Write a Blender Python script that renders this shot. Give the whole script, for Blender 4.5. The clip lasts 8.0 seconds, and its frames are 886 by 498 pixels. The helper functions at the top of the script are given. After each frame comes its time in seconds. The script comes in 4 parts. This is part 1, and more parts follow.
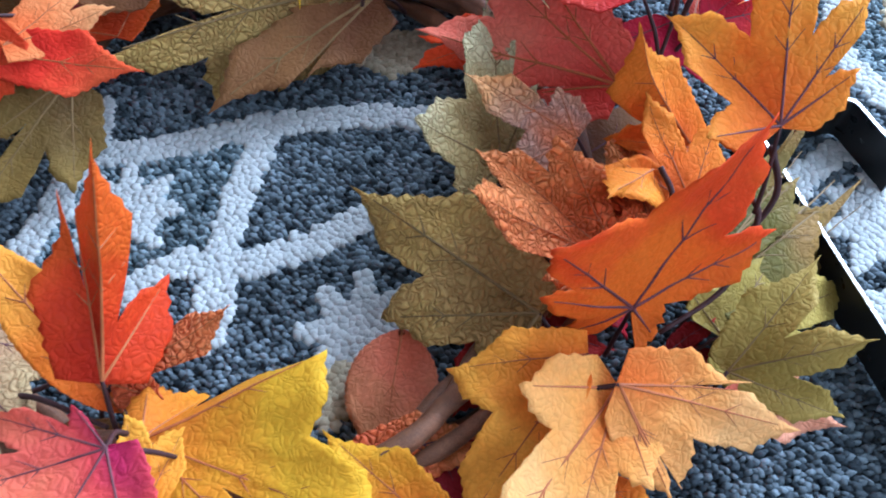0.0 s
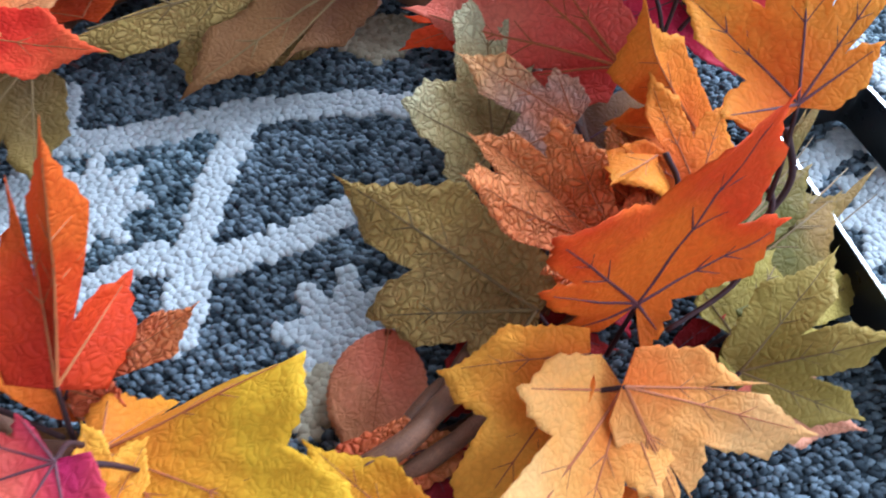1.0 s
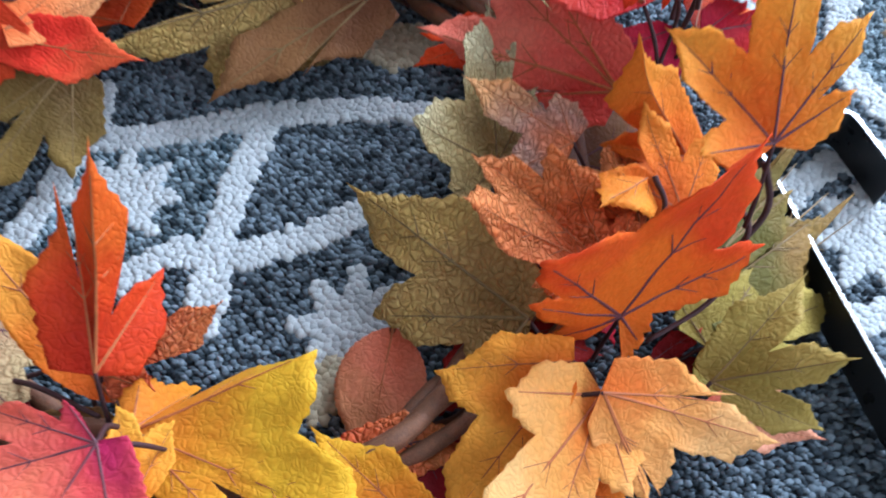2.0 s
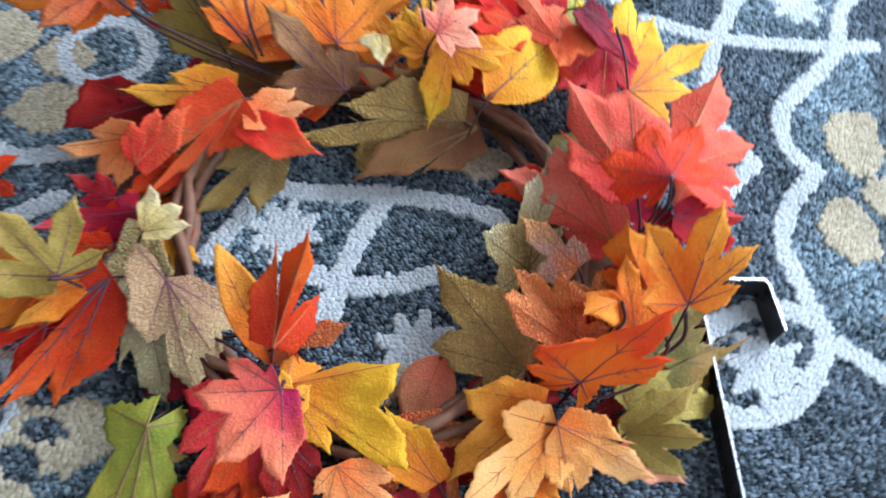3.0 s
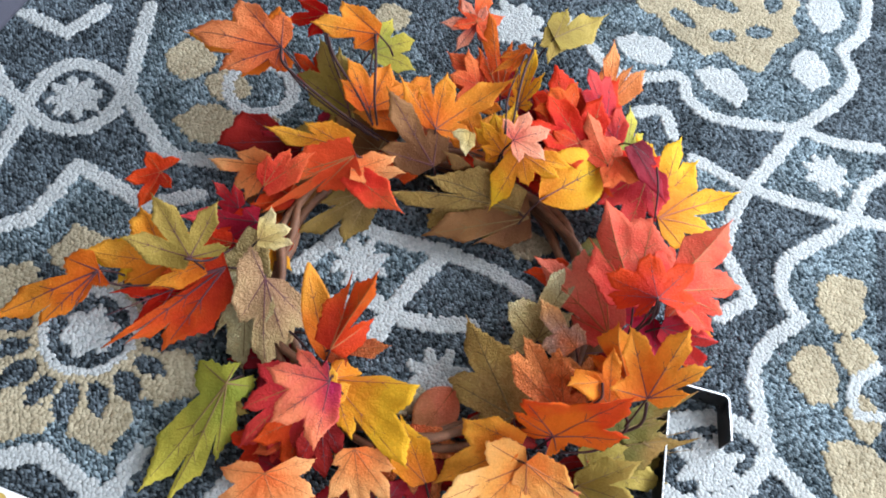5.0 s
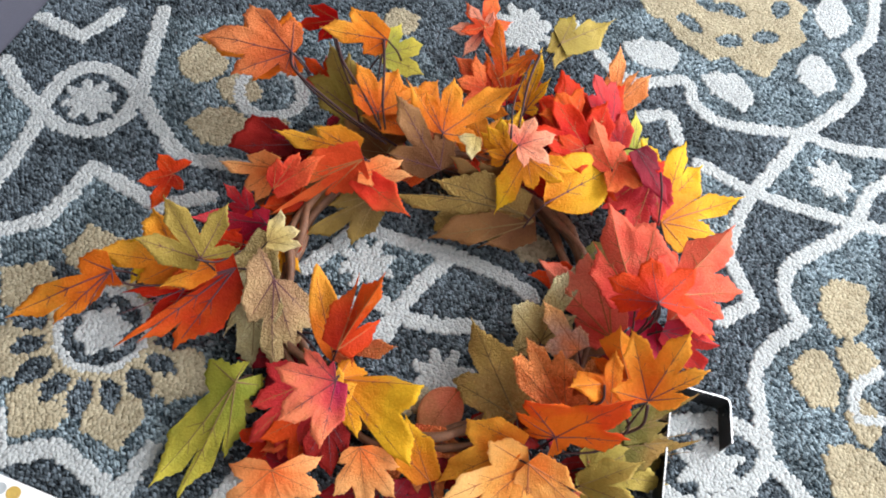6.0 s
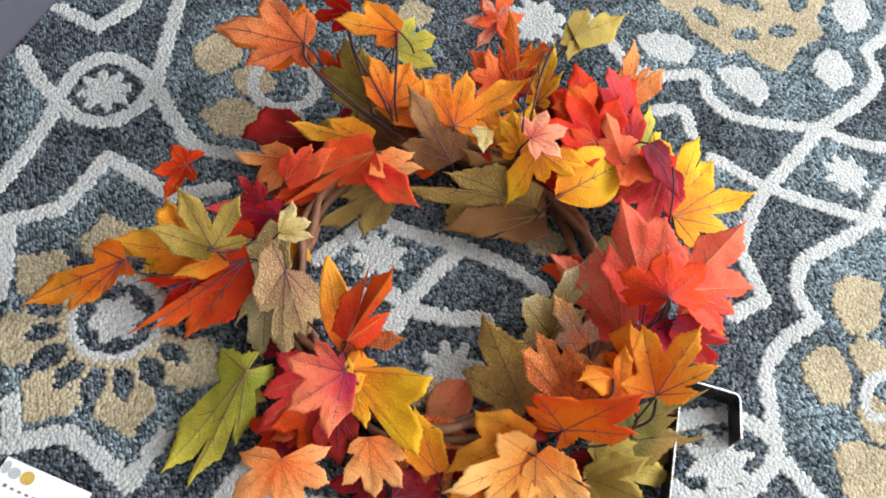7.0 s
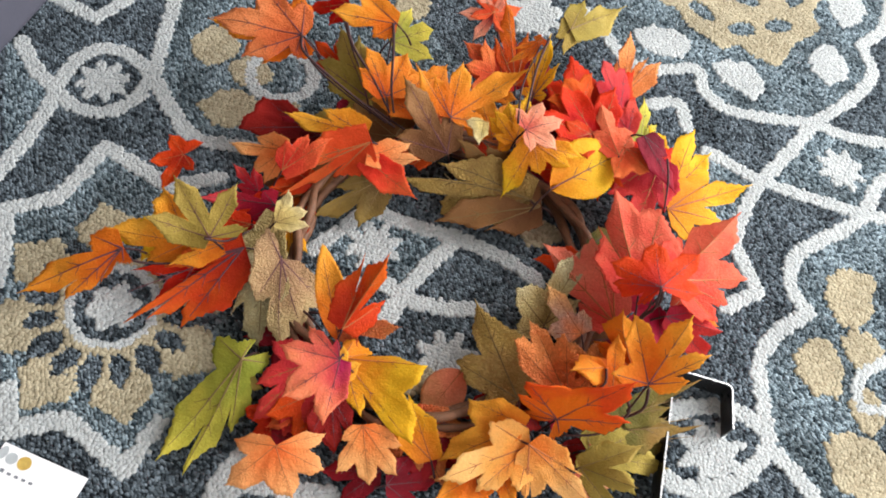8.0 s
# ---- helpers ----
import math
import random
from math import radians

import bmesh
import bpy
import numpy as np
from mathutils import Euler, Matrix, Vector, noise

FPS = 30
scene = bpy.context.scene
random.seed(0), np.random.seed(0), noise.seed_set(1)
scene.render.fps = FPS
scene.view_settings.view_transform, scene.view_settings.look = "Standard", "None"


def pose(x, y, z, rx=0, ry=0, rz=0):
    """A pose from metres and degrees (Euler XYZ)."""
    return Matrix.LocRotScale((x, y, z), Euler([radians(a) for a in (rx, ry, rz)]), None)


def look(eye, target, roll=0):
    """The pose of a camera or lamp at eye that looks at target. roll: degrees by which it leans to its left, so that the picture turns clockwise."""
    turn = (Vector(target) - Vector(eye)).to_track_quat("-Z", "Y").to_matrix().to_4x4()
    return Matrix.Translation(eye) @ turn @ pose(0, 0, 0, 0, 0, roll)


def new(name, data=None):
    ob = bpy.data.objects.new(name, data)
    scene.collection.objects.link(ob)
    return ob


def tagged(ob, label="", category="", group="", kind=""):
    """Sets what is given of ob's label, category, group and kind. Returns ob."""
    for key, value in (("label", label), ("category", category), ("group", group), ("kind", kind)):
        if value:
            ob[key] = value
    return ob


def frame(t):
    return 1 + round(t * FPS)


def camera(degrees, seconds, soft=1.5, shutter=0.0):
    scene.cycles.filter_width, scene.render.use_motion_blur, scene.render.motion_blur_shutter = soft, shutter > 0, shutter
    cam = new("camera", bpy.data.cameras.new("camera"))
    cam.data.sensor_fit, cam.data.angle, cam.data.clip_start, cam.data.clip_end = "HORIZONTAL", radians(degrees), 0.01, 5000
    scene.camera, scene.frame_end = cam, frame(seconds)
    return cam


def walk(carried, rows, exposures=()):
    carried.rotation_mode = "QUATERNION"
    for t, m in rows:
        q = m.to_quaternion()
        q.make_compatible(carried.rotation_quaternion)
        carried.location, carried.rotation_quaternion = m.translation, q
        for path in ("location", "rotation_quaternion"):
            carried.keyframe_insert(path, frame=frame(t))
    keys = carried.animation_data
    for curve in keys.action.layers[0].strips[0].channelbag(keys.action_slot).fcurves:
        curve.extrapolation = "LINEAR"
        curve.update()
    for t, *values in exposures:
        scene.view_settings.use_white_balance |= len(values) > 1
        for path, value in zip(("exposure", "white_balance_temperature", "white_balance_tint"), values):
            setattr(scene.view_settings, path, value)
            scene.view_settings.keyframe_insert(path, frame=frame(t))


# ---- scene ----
cam = camera(58.0, 8.0, soft=1.9, shutter=0.5)
PATH = [
    (0, (0.19, -0.282, 0.381), (-0.094, 0.729, -1.322), -0.3),
    (0.5, (0.185, -0.293, 0.387), (-0.101, 0.724, -1.311), -0.0),
    (1, (0.186, -0.272, 0.354), (-0.068, 0.755, -1.343), 1.0),
    (1.2, (0.181, -0.266, 0.353), (-0.051, 0.727, -1.368), 3.0),
    (2.3, (0.193, -0.284, 0.44), (-0.091, 0.673, -1.293), 1.9),
    (2.5, (0.185, -0.31, 0.488), (-0.1, 0.645, -1.246), 5.1),
    (3, (0.192, -0.356, 0.623), (-0.144, 0.578, -1.113), 10.8),
    (3.5, (0.214, -0.384, 0.704), (-0.199, 0.517, -1.033), 14.3),
    (4, (0.227, -0.406, 0.743), (-0.261, 0.475, -0.985), 14.3),
    (4.5, (0.231, -0.412, 0.773), (-0.278, 0.488, -0.939), 15.8),
    (6, (0.237, -0.412, 0.809), (-0.294, 0.463, -0.91), 15.4),
    (6.5, (0.24, -0.411, 0.81), (-0.309, 0.437, -0.917), 14.4),
    (7, (0.241, -0.41, 0.811), (-0.304, 0.429, -0.921), 14.4),
    (7.5, (0.246, -0.41, 0.817), (-0.292, 0.424, -0.919), 14.7),
    (8, (0.251, -0.413, 0.813), (-0.289, 0.422, -0.922), 14.8),
]
EXPOSURES = [(0.0, 0.1, 4650, 8), (2.5, 0.08, 4950, 9), (3.5, 0.06, 5000, 7), (4.5, -0.02, 5300, 8), (6.0, -0.06, 5950, 11), (8.0, -0.08, 6150, 11)]
walk(cam, [(t, look(eye, target, roll)) for t, eye, target, roll in PATH], EXPOSURES)

# ---- light: wide unseen window beyond the wreath, added side fill, a white room around ----
world = bpy.data.worlds.new("sky")
scene.world = world
world.use_nodes = True
sky = world.node_tree.nodes.new("ShaderNodeTexSky")
sky.sky_type, sky.sun_disc, sky.sun_elevation, sky.sun_rotation = "NISHITA", False, radians(38), radians(200)
world.node_tree.links.new(sky.outputs[0], world.node_tree.nodes["Background"].inputs[0])
world.node_tree.nodes["Background"].inputs[1].default_value = 0.12


def area_daylight(name, at, aim, width, height, watts, colour):
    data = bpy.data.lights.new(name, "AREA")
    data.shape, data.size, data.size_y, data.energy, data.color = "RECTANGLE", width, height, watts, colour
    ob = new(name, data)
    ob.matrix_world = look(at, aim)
    return tagged(ob, "daylight area lamp at an unseen opening", "light", kind="structure")


area_daylight("window_daylight", (1.20, 2.06, 1.45), (0.75, 0.0, 0.6), 1.7, 1.5, 190.0, (1.0, 0.97, 0.93))
# Fill lamp added to brighten leaf faces turned to the camera; no window seen.
area_daylight("side_window_daylight", (2.06, -0.35, 1.45), (0.0, -0.35, 0.5), 1.5, 1.4, 44.0, (1.0, 0.97, 0.93))


# ---- materials ----
def nodes_of(name):
    m = bpy.data.materials.new(name)
    m.use_nodes = True
    nt = m.node_tree
    return m, nt, nt.nodes["Principled BSDF"], lambda kind: nt.nodes.new(kind), nt.links.new


def mixed(add, link, kind, fac, a, b):
    n = add("ShaderNodeMix")
    n.data_type, n.blend_type = "RGBA", kind
    for socket, v in ((n.inputs[0], fac), (n.inputs[6], a), (n.inputs[7], b)):
        if isinstance(v, (int, float)):
            socket.default_value = v
        elif isinstance(v, tuple):
            socket.default_value = (*v, 1)
        else:
            link(v, socket)
    return n.outputs[2]


def ranged(add, link, value, a, b, c, d):
    n = add("ShaderNodeMapRange")
    link(value, n.inputs[0])
    for i, v in enumerate((a, b, c, d)):
        n.inputs[i + 1].default_value = v
    return n.outputs[0]


def grain(add, link, scale, detail=3, where="Object"):
    co, n = add("ShaderNodeTexCoord"), add("ShaderNodeTexNoise")
    n.inputs["Scale"].default_value, n.inputs["Detail"].default_value = scale, detail
    link(co.outputs[where], n.inputs["Vector"])
    return n.outputs[0]


def leaf_material(name, heart, edge, rim, glow=0.44, rough=0.55, pebble=0.55):
    """Printed fabric leaf: a colour at the stalk, one over the blade and one towards the rim, embossed with small cells."""
    m, nt, bsdf, add, link = nodes_of(name)
    uv, sep = add("ShaderNodeUVMap"), add("ShaderNodeSeparateXYZ")
    link(uv.outputs[0], sep.inputs[0])
    patch = grain(add, link, 24, 3)
    mott = add("ShaderNodeMath")
    mott.operation, mott.inputs[1].default_value = "MULTIPLY_ADD", 1.5
    link(patch, mott.inputs[0])
    link(sep.outputs[0], mott.inputs[2])
    ramp = add("ShaderNodeValToRGB")
    r = ramp.color_ramp
    r.elements[0].position, r.elements[0].color = 0.30, (*heart, 1)
    r.elements[1].position, r.elements[1].color = 0.96, (*rim, 1)
    half = r.elements.new(0.62)
    half.color = (*edge, 1)
    scaled = ranged(add, link, mott.outputs[0], 0.30, 1.65, 0.0, 1.0)
    link(scaled, ramp.inputs[0])
    fine = ranged(add, link, grain(add, link, 420, 2), 0.3, 0.7, 0.94, 1.06)
    hue, info = add("ShaderNodeHueSaturation"), add("ShaderNodeObjectInfo")
    link(ramp.outputs[0], hue.inputs["Color"])
    link(fine, hue.inputs["Value"])
    link(ranged(add, link, info.outputs["Random"], 0, 1, 0.494, 0.507), hue.inputs["Hue"])
    colour = hue.outputs[0]
    co, cells = add("ShaderNodeTexCoord"), add("ShaderNodeTexVoronoi")
    cells.feature, cells.inputs["Scale"].default_value = "DISTANCE_TO_EDGE", 250
    bent = add("ShaderNodeTexNoise")
    bent.inputs["Scale"].default_value = 90
    link(co.outputs["Object"], bent.inputs["Vector"])
    shift = mixed(add, link, "LINEAR_LIGHT", 0.006, co.outputs["Object"], bent.outputs["Color"])
    link(shift, cells.inputs["Vector"])
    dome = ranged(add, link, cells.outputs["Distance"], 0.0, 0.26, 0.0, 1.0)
    # Colour turns browner and darker along the cell edges, more with pebble.
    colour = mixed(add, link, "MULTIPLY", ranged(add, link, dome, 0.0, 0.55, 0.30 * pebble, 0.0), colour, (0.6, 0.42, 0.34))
    bump, weave = add("ShaderNodeBump"), add("ShaderNodeBump")
    bump.inputs["Strength"].default_value, bump.inputs["Distance"].default_value = min(1.0, 0.6 * pebble), 0.0012 if pebble < 1 else 0.0016
    link(dome, bump.inputs["Height"])
    weave.inputs["Strength"].default_value, weave.inputs["Distance"].default_value = 0.25, 0.0004
    link(grain(add, link, 1500, 2), weave.inputs["Height"])
    link(bump.outputs[0], weave.inputs["Normal"])
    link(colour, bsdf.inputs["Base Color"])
    link(weave.outputs[0], bsdf.inputs["Normal"])
    bsdf.inputs["Roughness"].default_value = rough
    bsdf.inputs["Specular IOR Level"].default_value = 0.30 if pebble > 1.5 else 0.13
    through_it, mix = add("ShaderNodeBsdfTranslucent"), add("ShaderNodeMixShader")
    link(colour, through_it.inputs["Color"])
    link(weave.outputs[0], through_it.inputs["Normal"])
    mix.inputs[0].default_value = glow
    link(bsdf.outputs[0], mix.inputs[1])
    link(through_it.outputs[0], mix.inputs[2])
    link(mix.outputs[0], nt.nodes["Material Output"].inputs[0])
    return m


def plain_material(name, colour, rough, metal=0.0, scale=60.0, spread=0.25, bump=0.3, depth=0.001, specular=0.4):
    m, nt, bsdf, add, link = nodes_of(name)
    coarse, fine = grain(add, link, scale, 4), grain(add, link, scale * 9, 3)
    value = mixed(add, link, "MIX", 0.5, coarse, fine)
    dark = tuple(c * (1 - spread) for c in colour)
    light = tuple(min(1, c * (1 + spread)) for c in colour)
    link(mixed(add, link, "MIX", ranged(add, link, value, 0.3, 0.7, 0.0, 1.0), dark, light), bsdf.inputs["Base Color"])
    b = add("ShaderNodeBump")
    b.inputs["Strength"].default_value, b.inputs["Distance"].default_value = bump, depth
    link(value, b.inputs["Height"])
    link(b.outputs[0], bsdf.inputs["Normal"])
    link(ranged(add, link, coarse, 0.3, 0.7, rough - 0.08, rough + 0.08), bsdf.inputs["Roughness"])
    bsdf.inputs["Metallic"].default_value, bsdf.inputs["Specular IOR Level"].default_value = metal, specular
    return m


def yarn_material(name, dark, light, patch=0.35):
    """Looped wool, each loop a little lighter or darker than the next, with heathered streaks."""
    m, nt, bsdf, add, link = nodes_of(name)
    geo = add("ShaderNodeNewGeometry")
    tone = mixed(add, link, "MIX", ranged(add, link, geo.outputs["Random Per Island"], 0, 1, 0, 1), dark, light)
    streak = ranged(add, link, grain(add, link, 16, 4), 0.35, 0.65, 1 - patch, 1 + patch)
    hue = add("ShaderNodeHueSaturation")
    link(tone, hue.inputs["Color"])
    link(streak, hue.inputs["Value"])
    b = add("ShaderNodeBump")
    b.inputs["Strength"].default_value, b.inputs["Distance"].default_value = 0.6, 0.0006
    link(grain(add, link, 1300, 2), b.inputs["Height"])
    link(hue.outputs[0], bsdf.inputs["Base Color"])
    link(b.outputs[0], bsdf.inputs["Normal"])
    bsdf.inputs["Roughness"].default_value, bsdf.inputs["Specular IOR Level"].default_value = 0.95, 0.1
    return m


SLATE = yarn_material("slate wool", (0.012, 0.016, 0.020), (0.170, 0.206, 0.232))
MIST = yarn_material("blue-grey wool", (0.024, 0.038, 0.047), (0.275, 0.340, 0.370))
IVORY = yarn_material("ivory wool", (0.345, 0.365, 0.36), (0.435, 0.455, 0.445), 0.06)
SAND = yarn_material("sand wool", (0.265, 0.225, 0.145), (0.395, 0.35, 0.24), 0.12)
BACKING = plain_material("rug backing", (0.020, 0.024, 0.028), 0.95, scale=200, spread=0.4)
VINE = plain_material("grapevine bark", (0.155, 0.068, 0.032), 0.6, scale=150, spread=0.5, bump=0.7)
TWIG = plain_material("dark plum plastic stem", (0.045, 0.020, 0.020), 0.6, scale=200, spread=0.35, specular=0.2)
VEIN = plain_material("plum printed vein", (0.10, 0.028, 0.035), 0.55, scale=300, spread=0.4)
VEIN_LIGHT = plain_material("faint brown vein", (0.36, 0.10, 0.022), 0.6, scale=300, spread=0.3)
VEIN_OLIVE = plain_material("olive vein", (0.17, 0.105, 0.03), 0.6, scale=300, spread=0.3)
STEEL = plain_material("black painted steel", (0.012, 0.013, 0.014), 0.32, scale=90, spread=0.3, bump=0.08)
STEEL_EDGE = plain_material("bare cut steel edge", (0.62, 0.63, 0.63), 0.3, metal=0.85, scale=240, spread=0.15, bump=0.1)
CARD = plain_material("white card", (0.83, 0.83, 0.83), 0.5, scale=300, spread=0.03, bump=0.03)
INK = plain_material("grey ink", (0.16, 0.17, 0.19), 0.6, scale=300, spread=0.1)
SILVER_INK = plain_material("grey-silver ink", (0.40, 0.43, 0.44), 0.5, scale=300, spread=0.15)
GOLD_INK = plain_material("mustard ink", (0.50, 0.34, 0.08), 0.5, scale=300, spread=0.25)
CLOTH = plain_material("grey-violet upholstery", (0.080, 0.080, 0.102), 0.9, scale=500, spread=0.2, bump=0.4, specular=0.1)
PAINT = plain_material("white wall paint", (0.50, 0.49, 0.475), 0.8, scale=8, spread=0.03, bump=0.05)
BOARD = plain_material("oak floorboard", (0.26, 0.16, 0.085), 0.5, scale=12, spread=0.3)

# heart, blade, rim, glow
ORANGE = leaf_material("orange fabric leaf", (0.64, 0.105, 0.008), (0.79, 0.21, 0.014), (0.83, 0.34, 0.03))
AMBER = leaf_material("amber fabric leaf", (0.72, 0.17, 0.01), (0.8, 0.28, 0.018), (0.84, 0.42, 0.04))
PEACH = leaf_material("peach-orange fabric leaf", (0.78, 0.17, 0.03), (0.83, 0.31, 0.085), (0.85, 0.44, 0.16))
CREAMY = leaf_material("pale orange fabric leaf", (0.79, 0.20, 0.022), (0.86, 0.40, 0.09), (0.88, 0.53, 0.19), pebble=0.5)
YELLOW = leaf_material("yellow fabric leaf", (0.72, 0.25, 0.01), (0.8, 0.37, 0.014), (0.84, 0.52, 0.022))
SUNNY = leaf_material("orange-to-yellow fabric leaf", (0.74, 0.25, 0.02), (0.80, 0.33, 0.016), (0.84, 0.52, 0.02))
RED = leaf_material("red fabric leaf", (0.38, 0.007, 0.01), (0.62, 0.03, 0.006), (0.7, 0.06, 0.008), pebble=0.6)
SCARLET = leaf_material("red-orange fabric leaf", (0.74, 0.17, 0.012), (0.77, 0.17, 0.012), (0.72, 0.07, 0.014), pebble=0.35)
FLAME = leaf_material("orange-red fabric leaf", (0.48, 0.035, 0.008), (0.66, 0.075, 0.01), (0.76, 0.17, 0.016), pebble=0.6)
POPPY = leaf_material("poppy-red fabric leaf", (0.56, 0.035, 0.01), (0.76, 0.075, 0.022), (0.82, 0.17, 0.045), pebble=0.5)
CORAL = leaf_material("coral fabric leaf", (0.62, 0.04, 0.02), (0.74, 0.095, 0.034), (0.79, 0.17, 0.05), pebble=0.7)
SALMON = leaf_material("salmon fabric leaf", (0.70, 0.12, 0.09), (0.82, 0.32, 0.19), (0.84, 0.40, 0.25))
ROSE = leaf_material("rose-pink fabric leaf", (0.46, 0.02, 0.12), (0.74, 0.10, 0.10), (0.82, 0.24, 0.12), pebble=0.5)
MAGENTA = leaf_material("magenta fabric leaf", (0.4, 0.012, 0.05), (0.55, 0.022, 0.05), (0.62, 0.06, 0.07), pebble=0.5)
CRIMSON = leaf_material("dark crimson fabric leaf", (0.15, 0.006, 0.012), (0.25, 0.010, 0.018), (0.36, 0.015, 0.022), pebble=0.5)
RUST = leaf_material("rust-orange crinkled fabric leaf", (0.64, 0.11, 0.03), (0.78, 0.19, 0.05), (0.84, 0.31, 0.09), pebble=1.7)
BLUSH = leaf_material("peach-and-mauve fabric leaf", (0.74, 0.22, 0.08), (0.6, 0.36, 0.27), (0.86, 0.48, 0.2), pebble=1.4)
BROWN = leaf_material("chestnut-brown fabric leaf", (0.115, 0.046, 0.016), (0.175, 0.08, 0.027), (0.24, 0.12, 0.04), 0.2)
BRONZE = leaf_material("bronze-olive fabric leaf", (0.29, 0.17, 0.05), (0.51, 0.34, 0.11), (0.66, 0.46, 0.13), 0.3, pebble=1.5)
KHAKI = leaf_material("khaki fabric leaf", (0.34, 0.24, 0.08), (0.46, 0.36, 0.15), (0.56, 0.5, 0.28), 0.25, pebble=1.3)
TAN = leaf_material("tan-brown fabric leaf", (0.34, 0.2, 0.11), (0.46, 0.3, 0.15), (0.54, 0.4, 0.19), 0.2, pebble=1.2)
OLIVE = leaf_material("olive-green fabric leaf", (0.22, 0.15, 0.025), (0.32, 0.24, 0.045), (0.42, 0.31, 0.07), 0.25)
MOSS = leaf_material("dark moss-green fabric leaf", (0.07, 0.07, 0.012), (0.13, 0.115, 0.022), (0.24, 0.15, 0.035), 0.2)
LIME = leaf_material("yellow-green fabric leaf", (0.22, 0.25, 0.025), (0.37, 0.36, 0.045), (0.62, 0.54, 0.07), 0.35, pebble=0.6)
# Rose-pink, lightened and more translucent to look lit under the leaves shading it.
PINK_LIT = leaf_material("rose-pink fabric leaf with light added in its colour", (0.72, 0.09, 0.055), (0.82, 0.19, 0.115), (0.86, 0.29, 0.17), 0.52, pebble=0.8)
# Olive darkened in its colour for the shade this leaf lies in.
OLIVE_SHADED = leaf_material("olive-brown fabric leaf with shade in its colour", (0.10, 0.058, 0.018), (0.16, 0.10, 0.026), (0.25, 0.16, 0.04), 0.2)
DUSTY = leaf_material("dusty salmon fabric leaf", (0.66, 0.13, 0.07), (0.74, 0.22, 0.13), (0.70, 0.30, 0.14))
TERRA = leaf_material("terracotta-orange fabric leaf", (0.58, 0.115, 0.03), (0.72, 0.20, 0.055), (0.8, 0.30, 0.10), 0.35, pebble=0.8)
PINK = leaf_material("coral-pink fabric leaf", (0.66, 0.05, 0.03), (0.79, 0.125, 0.065), (0.82, 0.20, 0.10), pebble=0.7)
CHERRY = leaf_material("rose-red fabric leaf", (0.38, 0.012, 0.03), (0.58, 0.04, 0.035), (0.68, 0.08, 0.05), pebble=0.6)
CREAM = leaf_material("cream-yellow fabric leaf", (0.50, 0.36, 0.11), (0.62, 0.50, 0.18), (0.70, 0.60, 0.30), 0.3)


# ---- builders ----
def mesh_of(name, verts, faces, materials, slots=None, smooth=True, uv=None):
    me = bpy.data.meshes.new(name)
    me.from_pydata(verts, [], faces)
    for m in materials:
        me.materials.append(m)
    if slots is not None:
        me.polygons.foreach_set("material_index", np.asarray(slots, dtype=np.int32))
    if smooth:
        me.polygons.foreach_set("use_smooth", np.ones(len(me.polygons), dtype=bool))
    if uv is not None:
        layer = me.uv_layers.new(name="UVMap")
        index = np.empty(len(me.loops), dtype=np.int32)
        me.loops.foreach_get("vertex_index", index)
        layer.data.foreach_set("uv", np.asarray(uv, dtype=np.float32)[index].ravel())
    me.update()
    return me


def child(name, me, parent, label=""):
    ob = new(name, me)
    ob.parent = parent
    return tagged(ob, label)


def part(name, bm, material, parent, label=""):
    me = bpy.data.meshes.new(name)
    bm.to_mesh(me)
    bm.free()
    me.materials.append(material)
    return child(name, me, parent, label)


def spline(points, count):
    """Points along a smooth curve through the given ones."""
    p = np.array(points, float)
    p = np.vstack([2 * p[0] - p[1], p, 2 * p[-1] - p[-2]])
    out = []
    for i in range(1, len(p) - 2):
        for q in np.linspace(0, 1, count, endpoint=False):
            a, b, c, d = p[i - 1 : i + 3]
            out.append(0.5 * (2 * b + (c - a) * q + (2 * a - 5 * b + 4 * c - d) * q**2 + (3 * b - a - 3 * c + d) * q**3))
    return np.array(out + [p[-2]])


def tube(points, radii, sides=8, closed=False):
    """Vertices and faces of a tube along a line of points."""
    p = np.array(points, float)
    n = len(p)
    radii = np.broadcast_to(radii, (n,))
    verts, faces = [], []
    side = Vector((0.3, 0.2, 1)).normalized()
    for i in range(n):
        a, b = (p[(i - 1) % n], p[(i + 1) % n]) if closed else (p[max(i - 1, 0)], p[min(i + 1, n - 1)])
        along = Vector(b - a).normalized()
        side = (side - along * side.dot(along)).normalized()
        other = along.cross(side)
        for k in range(sides):
            w = 2 * math.pi * k / sides
            verts.append(tuple(Vector(p[i]) + float(radii[i]) * (math.cos(w) * side + math.sin(w) * other)))
    for i in range(n if closed else n - 1):
        for k in range(sides):
            j, l = (i + 1) % n, (k + 1) % sides
            faces.append((i * sides + k, i * sides + l, j * sides + l, j * sides + k))
    if not closed:
        faces += [tuple(range(sides - 1, -1, -1)), tuple(range((n - 1) * sides, n * sides))]
    return verts, faces


def box(bm, lo, hi, bevel=0.0):
    """Adds a box between two corners, its edges rounded."""
    made = bmesh.ops.create_cube(bm, size=1.0)["verts"]
    for v in made:
        v.co = Vector([l + (c + 0.5) * (h - l) for l, h, c in zip(lo, hi, v.co)])
    if bevel:
        edges = list({e for v in made for e in v.link_edges})
        bmesh.ops.bevel(bm, geom=edges, offset=bevel, segments=3, profile=0.5, affect="EDGES")


